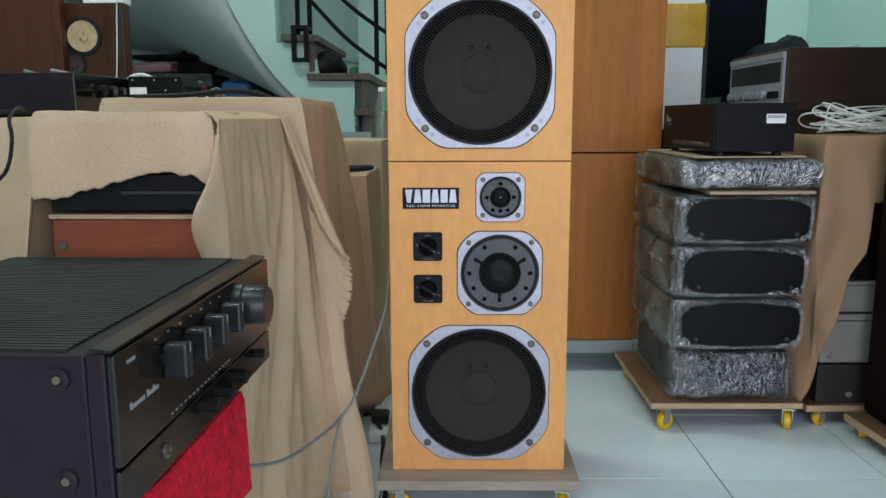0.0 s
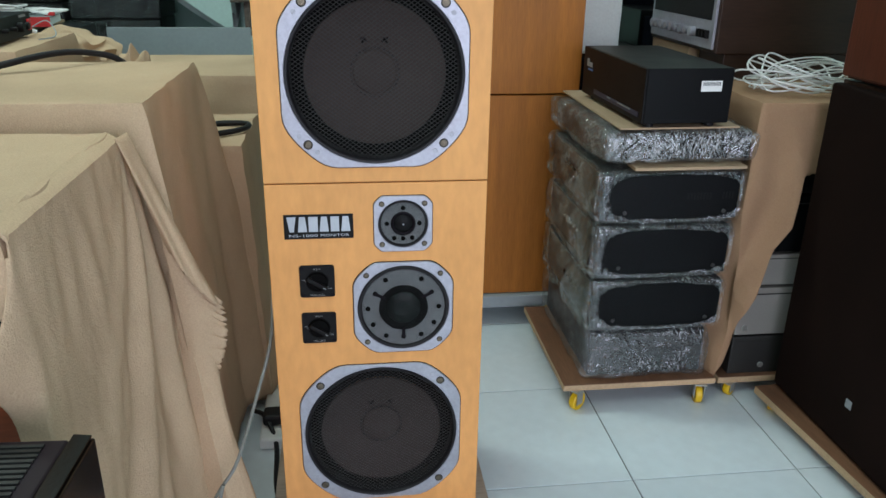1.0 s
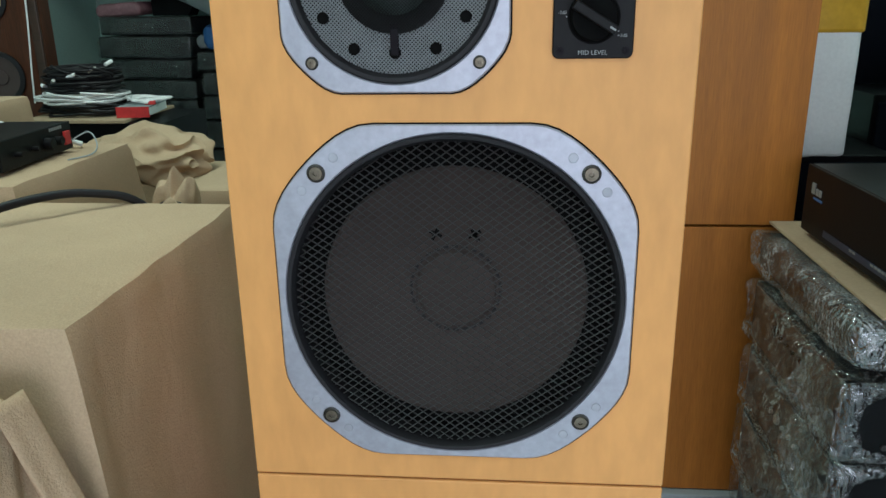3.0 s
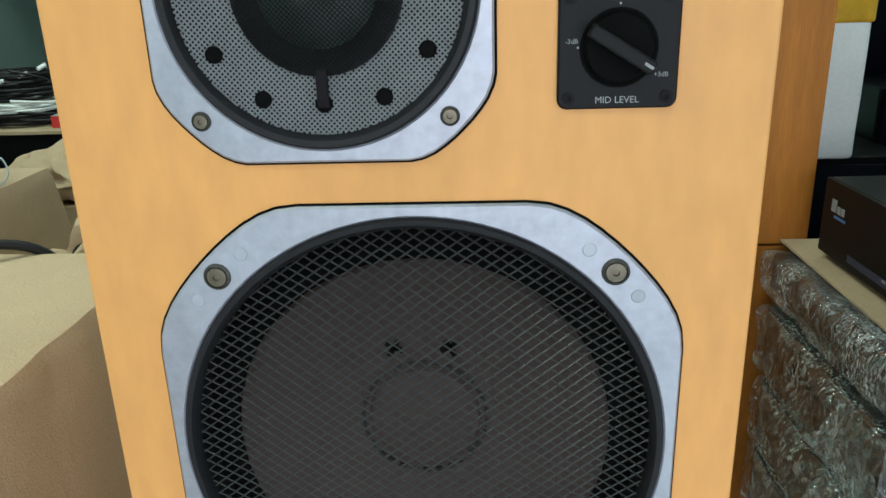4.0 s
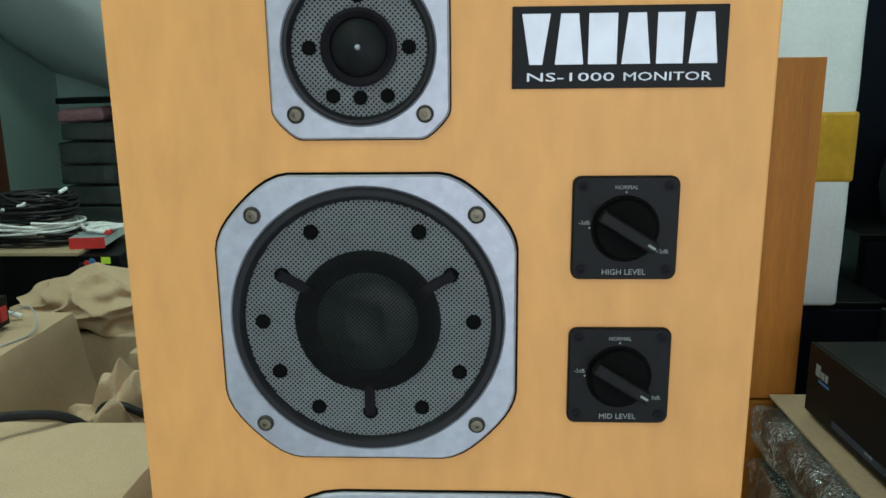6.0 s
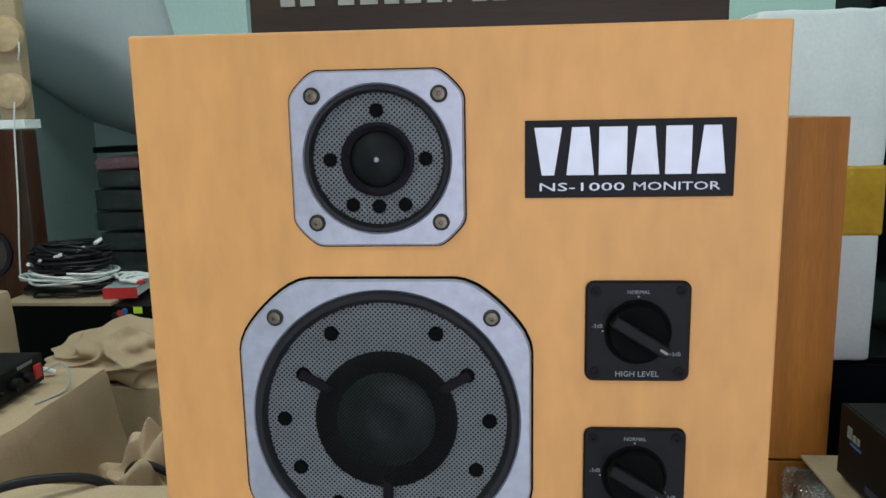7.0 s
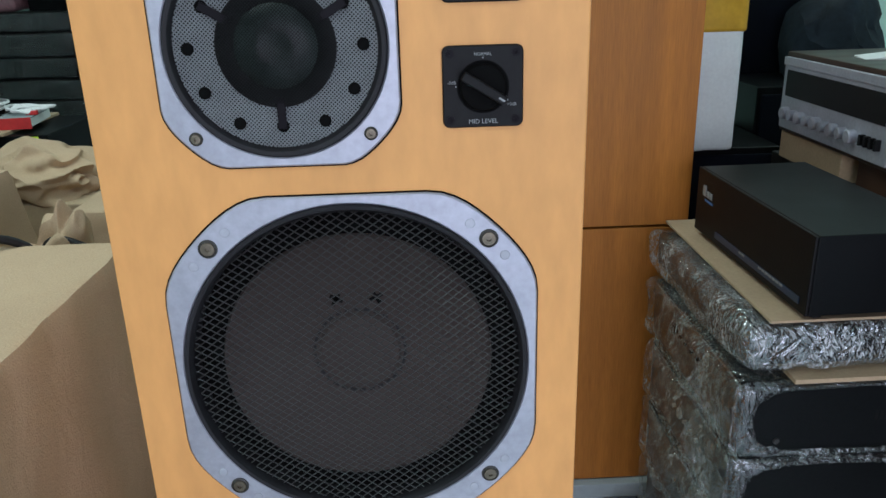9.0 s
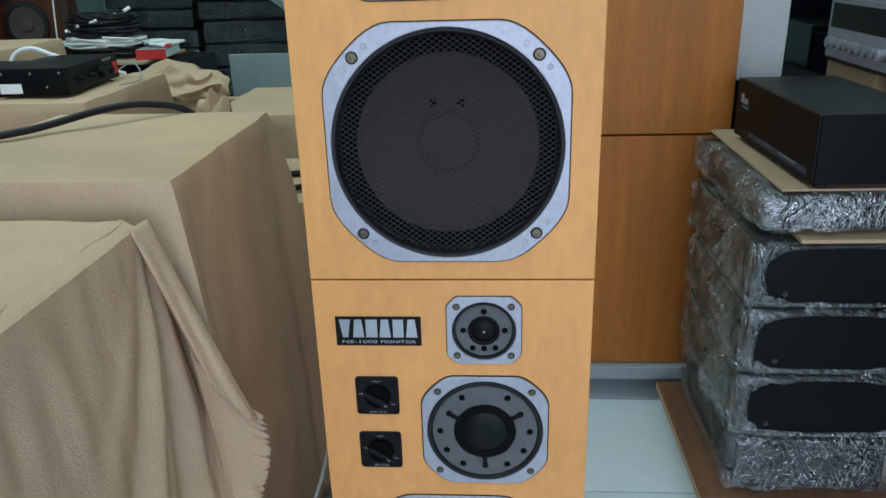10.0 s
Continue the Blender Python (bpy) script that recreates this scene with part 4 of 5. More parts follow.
part("front_panel", box(-0.127, 0.122, -0.197, -0.1905, 0.004, 0.06, 0.002), BLACK, ba)
part("button_row", box(-0.02, 0.10, -0.1995, -0.1972, 0.03, 0.034), DARK_GREY, ba)


def hem_front(side, u):
    if side == 3:
        return 0.105 + 0.018 * math.sin(u * 5 + 1)
    return 0.04 if side == 0 else 0.5


def sheet(rows, cols, f):
    """A grid of faces over f(u, v) for u, v in 0..1."""
    bm = bmesh.new()
    g = [[bm.verts.new(f(i / cols, k / rows)) for i in range(cols + 1)] for k in range(rows + 1)]
    for a, b in zip(g, g[1:]):
        for i in range(cols):
            bm.faces.new((a[i], a[i + 1], b[i + 1], b[i]))
    return bm


def ease(a, b, x):
    t = min(1, max(0, (x - a) / (b - a)))
    return t * t * (3 - 2 * t)


def side_fall(u, v):
    """The side of the front cloth: smooth near the front, pleats fanning from the rear top corner."""
    q = -0.10 + 1.10 * u
    depth = 0.80 - 0.06 * ease(0.7, 1.0, q) + 0.012 * noise.noise(Vector((q * 9, 3, 0)))
    if q < 0:
        depth = 0.80
    skip = 0.035 * min(1, max(0, -q / 0.04))
    d = skip + (depth - skip) * v
    fan = math.atan2((1.02 - q) * 0.43, d + 0.02)
    amp = 0.0095 * (1 - ease(0.35, 0.95, fan)) * min(1, d / 0.25)
    wave = math.sin(fan * 21 + 1.6 * noise.noise(Vector((fan * 7, d * 2, 1)))) + 0.22 * math.sin(fan * 47 + 1)
    soft = 0.008 * min(1, d / 0.2) * noise.noise(Vector((q * 3.5, d * 3, 5))) + 0.0035 * noise.noise(Vector((q * 14, d * 9, 2)))
    x = -0.398 + (0.02 + 0.115 * max(q, 0) ** 1.4) * d + amp * wave + soft * min(1, d / 0.05) + 0.004 - 0.020 * max(0, 1 - d / 0.016) ** 2
    y = -0.456 + 0.421 * max(q, 0) + 0.035 * max(q, 0) * d
    z = 0.8605 - d
    if q < 0:
        r = -q / 0.10
        curl = math.exp(-((d - 0.14) / 0.055) ** 2)
        x += -0.036 * r * (0.15 + 0.85 * ease(0.10, 0.20, d)) - 0.012 * curl * r
        y += -0.003 - (0.004 + 0.055 * curl) * math.sin(math.pi * 0.5 * r) + 0.018 * r * r * ease(0.2, 0.4, d)
    return (x, y, z)


def torn(u):
    return 0.006 * abs(math.sin(u * 37)) + 0.004 * noise.noise(Vector((u * 21, 0, 4)))


def cascade_top(u, v):
    """Upper torn flap: from the corner down to its ragged lower edge."""
    a = Vector((-0.392, -0.060, 0.855)).lerp(Vector((-0.385, -0.025, 0.857)), u)
    b = Vector((-0.338, -0.052, 0.665)).lerp(Vector((-0.272, -0.032, 0.560)), u)
    p = a.lerp(b, v)
    p += Vector((0.4, -0.9, 0)) * (0.020 * math.sin(math.pi * u) * v + 0.006 * math.sin(u * 9) * v)
    p.z += torn(u) * v ** 6 - 0.012 * v * math.sin(math.pi * u)
    return p


def cascade_low(u, v):
    """Layer under it, torn along its outer edge."""
    a = Vector((-0.350, -0.046, 0.70)).lerp(Vector((-0.322, -0.040, 0.39)), v)
    b = Vector((-0.274, -0.022, 0.565)).lerp(Vector((-0.300, -0.022, 0.395)), v)
    p = a.lerp(b, u)
    p += Vector((0.3, -0.9, 0)) * 0.012 * math.sin(math.pi * u)
    p.x += (0.014 * math.sin(math.pi * min(1, v * 1.1)) + 1.3 * torn(v * 2)) * u ** 4
    return p


def cascade_strip(u, v):
    """Rolled fold behind, reaching the floor."""
    t = math.pi * (u - 0.5) * 1.5
    c = Vector((-0.338, -0.008, 0.62)).lerp(Vector((-0.262, -0.060, 0.035)), v)
    r = 0.016 + 0.016 * v + 0.004 * math.sin(v * 9)
    return c + Vector((math.sin(t) * r * 1.25, -math.cos(t) * r, 0.02 * u * v + 0.01 * noise.noise(Vector((u * 6, v, 0))) * v))


front = merge(drape(-0.668, -0.409, -0.452, -0.035, 0.856, hem_front, 0.10, 0.010, 1, count=280, rows=30, jag=0.012),
              sheet(64, 130, side_fall), sheet(24, 40, cascade_top), sheet(40, 20, cascade_low), sheet(50, 24, cascade_strip))
cloth("dust_cloth", front, "beige cloth with fanning folds and torn edge over a cabinet")
tagged(part("plastic_bag", crumple(sheet(14, 14, lambda u, v: (-0.40 + 0.13 * u, -0.12 + 0.10 * math.cos(3 * u) * 0.3, 0.11 * v + 0.002)), 0.02, 30, 7), FILM_BRIGHT, None, "", True), "crumpled clear plastic under the hanging cloth", "plastic")

stock_box(-0.775, -0.376, 0.035, 0.495, 0.884, "brown cartons stacked under a beige cloth")
cloth("dust_cloth", drape(-0.782, -0.370, 0.028, 0.502, 0.889, lambda s, u: 0.85 if s in (0, 1) else (0.62 + 0.22 * u if s == 3 else 0.5), 0.05, 0.0025, 2, count=240, rows=44, jag=0.014, corner_flare=0.20), "beige cloth covering a tall block of cartons")
stock_box(-0.74, -0.30, 0.56, 0.92, 0.685, "brown cartons stacked under a beige cloth")
cloth("dust_cloth", drape(-0.745, -0.295, 0.555, 0.925, 0.690, lambda s, u: 0.67, 0.04, 0.008, 3), "beige cloth covering a lower block of cartons")
stock_box(-0.70, -0.31, 1.10, 1.52, 0.765, "brown cartons stacked under a beige cloth")
cloth("dust_cloth", drape(-0.72, -0.30, 1.08, 1.55, 0.770, lambda s, u: 0.6, 0.03, 0.008, 5), "beige cloth covering a far block of cartons")
stock_box(-1.36, -0.765, 0.55, 0.93, 0.899, "brown cartons stacked under a beige cloth")
cloth("dust_cloth", drape(-1.38, -0.75, 0.54, 0.94, 0.905, lambda s, u: 0.6, 0.12, 0.010, 6), "beige cloth with sloping sides over cartons")
stock_box(-1.55, -0.84, 0.06, 0.50, 0.845, "brown cartons stacked under a beige cloth")
cloth("dust_cloth", drape(-1.56, -0.83, 0.05, 0.51, 0.850, lambda s, u: 0.5, 0.05, 0.008, 7), "beige cloth covering a block of cartons")
stock_box(-1.72, -1.28, 1.08, 1.40, 0.944, "brown cartons stacked under a beige cloth")
cloth("dust_cloth", drape(-1.74, -1.265, 1.06, 1.42, 0.950, lambda s, u: 0.5, 0.05, 0.008, 8), "beige cloth covering a block of cartons")

# amplifier with knobs standing aside
ka = thing("amplifier", pose(-0.985, 0.34, 0.8515), "dark grey amplifier with brass-rimmed knobs on a beige cloth", "amplifier")
part("case", box(-0.40, -0.008, 0, 0.44, 0.008, 0.112, 0.003), AUB, ka)
part("front_panel", box(-0.0075, 0, 0.0, 0.44, 0.008, 0.112, 0.002), BRONZE, ka)
for k in range(6):
    part("knob", moved(rod(0.016, 0.022, 18), pose(0, 0.06 + k * 0.062, 0.07, 0, 90, 0)), BRONZE, ka, "brass-rimmed knob")
for fy in (0.03, 0.38):
    part("foot", box(-0.38, -0.02, fy, fy + 0.03, 0.0, 0.008), RUBBER, ka)

# small black device with knobs and a red switch
ad = thing("preamplifier", pose(-0.812, 0.612, 0.911, 0, 0, 3), "small black preamplifier with a red switch on a beige cloth", "preamplifier")
part("case", box(-0.150, -0.004, 0, 0.245, 0.003, 0.056, 0.002), BLACK_METAL, ad)
part("front_panel", box(-0.0035, 0.0, 0.0, 0.245, 0.003, 0.056, 0.001), BLACK, ad)
for ky, kr in ((0.045, 0.005), (0.10, 0.005), (0.15, 0.012), (0.185, 0.009)):
    part("knob", moved(rod(kr, 0.014, 16), pose(0, ky, 0.027, 0, 90, 0)), BLACK, ad)
part("red_switch", box(0, 0.005, 0.212, 0.232, 0.014, 0.040, 0.001), BOOK_RED, ad, "red rocker switch")
for k in range(6):
    part("print_bar", box(0, 0.0006, 0.165 + k * 0.008, 0.171 + k * 0.008, 0.047, 0.053), PRINT, ad)
for k in range(5):
    part("side_screw", moved(rod(0.0025, 0.001, 8), at(-0.138 + 0.03 * k, 0.046 - 0.028 * (k % 2))), ZINC, ad)
part("paper_label", box(-0.146, -0.100, -0.0012, -0.0002, 0.006, 0.026), LABEL, ad, "white paper label")
for fy in (0.02, 0.20):
    part("foot", box(-0.140, -0.01, fy, fy + 0.02, 0.0, 0.003), RUBBER, ad)
tagged(part("white_cable", tube([(-1.06, 0.80, 0.915), (-1.05, 0.82, 0.97), (-1.01, 0.83, 0.985), (-0.96, 0.84, 0.965), (-0.90, 0.87, 0.945), (-0.86, 0.89, 0.925), (-0.83, 0.90, 0.913)], 0.005, 8), WHITE, None, "", True), "short white cable looped behind a preamplifier", "cable")
tagged(part("thin_lead", tube([(-0.822, 0.85, 0.93), (-0.79, 0.86, 0.945), (-0.765, 0.84, 0.925), (-0.755, 0.80, 0.912), (-0.77, 0.74, 0.912)], 0.0015, 6), SLATE, None, "", True), "thin pale green lead lying on a beige cloth", "cable")

# cables over the cloths
tagged(part("black_cable", tube([(-0.80, 0.24, 0.90), (-0.72, 0.31, 0.905), (-0.64, 0.42, 0.918), (-0.58, 0.47, 0.915), (-0.52, 0.505, 0.89), (-0.47, 0.535, 0.80), (-0.43, 0.58, 0.70)], 0.0065, 10), RUBBER, None, "", True), "thick black cable lying across a beige cloth", "cable")
tagged(part("black_cable", tube([(-0.43, 0.62, 0.70), (-0.36, 0.64, 0.702), (-0.305, 0.68, 0.704), (-0.30, 0.74, 0.704), (-0.36, 0.76, 0.702), (-0.45, 0.74, 0.70)], 0.007, 8), RUBBER, None, "", True), "black cable bent in a loop on a beige cloth", "cable")
tagged(part("black_cable", tube([(-1.3, 0.10, 0.862), (-1.0, 0.08, 0.866), (-0.96, 0.03, 0.872), (-0.955, -0.01, 0.85), (-0.942, -0.03, 0.81), (-0.955, -0.035, 0.75), (-1.0, -0.04, 0.68), (-1.03, -0.04, 0.45)], 0.004, 8), RUBBER, None, "", True), "black cable hanging off a covered block", "cable")

# integrated amplifier near the start of the walk
AMP_PLACE = pose(-0.334, -0.985, 0.509, 0, 0, -2.6)
am = thing("integrated_amplifier", AMP_PLACE, "dark aubergine integrated amplifier with square knobs on a red cloth", "amplifier")
part("case", box(-0.36, -0.022, 0.0, 0.438, 0.010, 0.150, 0.003), AUB, am, "aubergine metal case")
part("cheek", box(-0.0215, -0.004, -0.002, 0.440, 0.008, 0.1515, 0.003), AUB, am)
fp = part("front_panel", box(-0.0035, 0.003, -0.001, 0.439, 0.054, 0.150, 0.0015), BRONZE, am, "bronze-black front panel")
part("top_bevel", moved(box(-0.018, 0.0, 0.0, 0.438, -0.0012, 0.0012, 0.0005), Matrix.Translation((0.0005, 0, 0.1530)) @ Matrix.Rotation(0.10, 4, "Y")), BRONZE, am, "glossy bronze bevel")
flap = part("lower_flap", box(-0.0035, 0.001, -0.001, 0.439, 0.010, 0.050, 0.0015), BRONZE, am)
for k in range(52):
    part("vent_rib", box(-0.345, -0.042, 0.010 + k * 0.0081, 0.0145 + k * 0.0081, 0.1495, 0.1525), VENT, am)
for k in range(4):
    ky = 0.096 + k * 0.052
    kn = part("square_knob", box(0.003, 0.027, ky - 0.008, ky + 0.008, 0.100, 0.133, 0.003), KNOB, fp, "square black knob")
    part("shaft", moved(rod(0.011, 0.006, 18), pose(0.003, ky, 0.119, 0, 90, 0)), BLACK, kn)
    part("pointer", box(0.0272, 0.0276, ky - 0.0006, ky + 0.0006, 0.124, 0.134), PRINT, kn)
vk = part("volume_knob", moved(lathe([(0, 0), (0.026, 0), (0.026, 0.010), (0.0235, 0.0115), (0.0235, 0.036), (0.0215, 0.039), (0, 0.039)], 40), pose(0.003, 0.305, 0.118, 0, 90, 0)), KNOB, fp, "large round volume knob", True)
for k in range(3):
    part("small_knob", moved(rod(0.0085, 0.022, 18), pose(0.001, 0.178 + k * 0.046, 0.040, 0, 90, 0)), BLACK, flap)
part("button", moved(rod(0.006, 0.012, 14), pose(0.001, 0.372, 0.036, 0, 90, 0)), BLACK, flap)
sk = part("socket", moved(lathe([(0.0075, 0), (0.0075, 0.003), (0.0045, 0.004), (0.004, 0.001), (0, 0.001)], 18), pose(0.001, 0.088, 0.030, 0, 90, 0)), SCREW, flap, "headphone socket ring")
for k in range(13):
    part("print_bar", box(0.003, 0.0035, 0.020 + k * 0.0042 + (0.003 if k > 6 else 0), 0.0232 + k * 0.0042 + (0.003 if k > 6 else 0), 0.096, 0.100 + 0.0025 * (k in (0, 7, 10))), PRINT, fp)
for k in range(4):
    part("print_bar", box(0.003, 0.0034, 0.020 + k * 0.004, 0.023 + k * 0.004, 0.137, 0.140), PRINT, fp)
for k in range(16):
    part("print_bar", box(0.003, 0.0034, 0.10 + k * 0.011, 0.105 + k * 0.011, 0.060, 0.0615), PRINT, fp)
for k in range(7):
    part("print_bar", box(0.003, 0.0034, 0.075 + k * 0.028, 0.080 + k * 0.028, 0.141, 0.1422), PRINT, fp)
for sz in (0.042, 0.130):
    part("side_bolt", moved(lathe([(0, 0), (0.010, 0), (0.0095, 0.002), (0.006, 0.0035), (0.0045, 0.0035), (0.004, 0.002), (0, 0.002)], 24), Matrix.Translation((-0.045, 0.0, sz)) @ FRONT), AUB, am, "", True)
    part("bolt_head", moved(rod(0.0038, 0.003, 12), Matrix.Translation((-0.045, 0.0, sz)) @ FRONT @ Matrix.Translation((0, 0, 0.0015))), SCREW, am)
for fx in (-0.30, -0.05):
    for fy in (0.03, 0.40):
        part("foot", moved(rod(0.016, 0.010, 16), Matrix.Translation((fx, fy, 0))), RUBBER, am)
cloth("red_cloth", moved(drape(-0.36, -0.006, 0.0, 0.335, 0.0, lambda s, u: 0.13 if s == 0 else 0.012, 0.02, 0.004, 9, sag=0.0, jag=0.004), AMP_PLACE @ Matrix.Translation((0, 0, -0.0045))), "bright red cloth spread under an amplifier", "red cloth", RED_CLOTH)
bs = thing("black_stand", pose(-0.334, -0.985, 0, 0, 0, -2.6), "plain black stand under a red cloth", "stand")
part("top", box(-0.355, -0.012, 0.006, 0.329, 0.470, 0.500, 0.003), BLACK_METAL, bs)
part("column", box(-0.28, -0.06, 0.06, 0.26, 0.0, 0.469, 0.003), BLACK_METAL, bs)

# ---- under the stairs ----
sb = thing("black_amplifier", pose(-1.50, 1.738, 0), "black amplifier with a yellow-green sticker and plywood top", "amplifier")
part("case", box(0, 0.46, 0, 0.36, 0.005, 0.830, 0.004), BLACK_METAL, sb)
part("top_sheet", box(-0.01, 0.34, -0.01, 0.37, 0.831, 0.841, 0.001), CARD, sb, "thin brown board")
part("sticker", box(0.405, 0.433, -0.0015, -0.0003, 0.806, 0.826), STICKER, sb, "yellow-green sticker")
for k in range(3):
    part("button", moved(rod(0.010, 0.004, 12), at(0.345 + k * 0.016, 0.80 + 0.006 * k)), (RUBBER, BOOK_RED, BLUE)[k], sb)
rnd = random.Random(8)


def coil(cx, cy, z0, n, r, rad, mat, name, label):
    pts = []
    for k in range(n * 9):
        a = 2 * math.pi * k / 9 + 0.2 * rnd.random()
        q = r * (0.76 + 0.32 * rnd.random())
        pts.append((cx + q * math.cos(a), cy + 0.75 * q * math.sin(a), z0 + rad + (k // 9) * rad * 1.1 + rnd.uniform(0, rad)))
    ob = tagged(part(name, tube(pts, rad, 6), mat, None, "", True), label, "cable", "coiled cables")
    top = z0 + rad * (2 + 1.1 * n)
    for k in range(2):
        a = 4.2 + 0.9 * k
        loop = [(cx + r * (0.9 + 0.25 * math.sin(i * 1.1)) * math.cos(a + i * 0.35), cy + 0.75 * r * math.sin(a + i * 0.35), z0 + rad + (top - z0) * (1 - i / 6)) for i in range(6)]
        part("loose_turn", tube(loop, rad, 6), mat, ob, "", True)
    if mat is RUBBER and n > 8:
        for k in range(5):
            a = 3.6 + k * 0.55
            part("plug", moved(rod(0.006, 0.03, 10), pose(cx + 0.95 * r * math.cos(a), cy + 0.72 * r * math.sin(a), z0 + 0.02 + 0.018 * k, 70, 0, 40 * k)), ZINC if k % 2 else LABEL, ob, "bright plug end")
    return ob


coil(-1.36, 1.89, 0.842, 7, 0.155, 0.0042, RUBBER, "coiled_cable", "coil of black cable on a brown board")
coil(-1.37, 1.88, 0.880, 6, 0.145, 0.0042, WHITE, "coiled_cable", "coil of white cable between black coils")
coil(-1.365, 1.89, 0.912, 16, 0.125, 0.0045, RUBBER, "coiled_cable", "tall coil of black cable on top of the pile")
coil(-1.50, 1.24, 0.952, 6, 0.12, 0.007, CABLE_GREY, "coiled_cable", "coil of grey-brown cable on a beige cloth")
bk = thing("book", pose(-1.205, 1.775, 0.842, 0, 0, 8), "thick book with a red spine and grey cover", "book")
part("block", box(0.0, 0.10, 0.003, 0.20, 0.004, 0.030, 0.001), LABEL, bk)
part("cover", box(-0.002, 0.102, 0.0, 0.205, 0.0305, 0.034), SLATE, bk)
part("spine", box(-0.002, 0.102, -0.003, 0.0, 0.0, 0.034), BOOK_RED, bk, "red spine")
pts = [(-1.19 + 0.05 * math.cos(k * 2.1) + 0.01 * k * 0.5, 1.87 + 0.05 * math.sin(k * 1.7), 0.882 + 0.015 * abs(math.sin(k))) for k in range(14)]
tagged(part("white_cable", tube(pts, 0.005, 6), WHITE, None, "", True), "tangled white cable on a book", "cable")
tagged(part("red_plug", box(-1.135, -1.10, 1.825, 1.84, 0.8765, 0.890, 0.003), BOOK_RED, None), "small red plug lying on a book", "plug")

def heap(cx, cy, cz, rx, ry, rz, seed):
    """Crumpled cloth with ridged folds."""
    b = bmesh.new()
    bmesh.ops.create_icosphere(b, subdivisions=6, radius=1.0)
    for v in b.verts:
        p = v.co.copy()
        warp = Vector((noise.noise(p * 1.3 + Vector((seed, 0, 0))), noise.noise(p * 1.3 + Vector((0, seed, 0))), noise.noise(p * 1.3 + Vector((0, 0, seed)))))
        q = p + 0.9 * warp
        fold = 1 - abs(math.sin(2.6 * q.x + 1.8 * q.z + seed)) ** 1.2
        fold2 = 1 - abs(math.sin(3.5 * q.y - 2.6 * q.x + 2 * q.z)) ** 1.2
        v.co = p * (0.72 + 0.22 * fold + 0.13 * fold2 + 0.28 * noise.noise(p * 1.7 + Vector((0, seed, 3))))
        v.co.z = max(v.co.z, -0.55)
    return moved(b, Matrix.Translation((cx, cy, cz)) @ Matrix.Diagonal((rx, ry, rz, 1)))


bundle = heap(-0.95, 1.42, 0.780, 0.20, 0.16, 0.09, 2)
tagged(part("crumpled_cloth", bundle, CLOTH, None, "", True), "crumpled beige cloth thrown in a heap", "cloth")
stock_box(-1.14, -0.74, 1.30, 1.62, 0.735, "brown cartons under a heaped cloth")
b2 = heap(-0.555, 0.69, 0.765, 0.075, 0.08, 0.130, 5)
tagged(part("crumpled_cloth", b2, CLOTH, None, "", True), "small crumpled end of beige cloth", "cloth")
tagged(part("black_cable", tube([(-0.585, 0.66, 0.80), (-0.560, 0.645, 0.845), (-0.535, 0.64, 0.855), (-0.505, 0.64, 0.845), (-0.475, 0.65, 0.82), (-0.45, 0.67, 0.77), (-0.43, 0.70, 0.70)], 0.0062, 10), RUBBER, None, "", True), "thick black cable dropping behind a covered block", "cable")

for k, (x0, x1, rows) in enumerate(((-2.07, -1.57, (0.15, 0.15, 0.15, 0.14, 0.13, 0.10, 0.105, 0.115, 0.095)), (-1.55, -1.06, (0.16, 0.15, 0.15, 0.15, 0.13, 0.12, 0.10)))):
    z0 = 0.0
    for j, tall in enumerate(rows):
        hb = thing("wrapped_box", pose(x0 + 0.012 * (j % 3), 3.30 - 0.015 * (j % 2), z0), "black equipment box in clear cling film", "box", "wrapped boxes under the stairs")
        part("case", box(0.01, x1 - x0 - 0.01, 0.012, 0.40, 0.006, tall - 0.005, 0.006), BLACK_METAL, hb)
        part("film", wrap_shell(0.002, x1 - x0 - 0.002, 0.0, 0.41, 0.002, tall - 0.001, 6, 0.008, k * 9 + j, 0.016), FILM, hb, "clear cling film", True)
        z0 += tall
tagged(part("plastic_bag", crumple(crumple(box(-2.04, -1.82, 3.31, 3.6, 1.137, 1.20, 0.02, 3), 0.02, 9, 2), 0.012, 34, 4), PINK, None, "", True), "faded pink plastic bag on wrapped boxes", "bag")
tagged(part("plastic_bag", crumple(crumple(box(-1.50, -1.31, 3.31, 3.6, 0.962, 1.09, 0.03, 3), 0.02, 9, 7), 0.012, 34, 5), BLUE, None, "", True), "dark blue plastic bag on wrapped boxes", "bag")
tagged(part("plastic_bag", crumple(crumple(box(-1.54, -1.24, 3.34, 3.66, 0.962, 1.05, 0.03, 3), 0.03, 8, 3), 0.015, 30, 6), SLATE, None, "", True), "pale grey plastic bag on wrapped boxes", "bag")
ch = thing("black_stand", pose(-1.70, 3.46, 1.137), "black angular stand lying on wrapped boxes", "stand")
part("plate", moved(box(-0.36, 0.10, -0.12, 0.12, 0.09, 0.12, 0.006), pose(0, 0, 0, 0, -1, 0)), BLACK_METAL, ch)
fin = bmesh.new()
outline = ((-0.09, 0.12), (-0.03, 0.16), (0.0, 0.27), (0.05, 0.27), (0.075, 0.185), (0.22, 0.105), (0.14, 0.07), (0.10, 0.0), (-0.09, 0.0))
near, back = ([fin.verts.new((fx, fy, fz)) for fx, fz in outline] for fy in (-0.06, 0.06))
fin.faces.new(near)
fin.faces.new(back[::-1])
for q in range(len(outline)):
    fin.faces.new((near[q], back[q], back[(q + 1) % len(outline)], near[(q + 1) % len(outline)]))
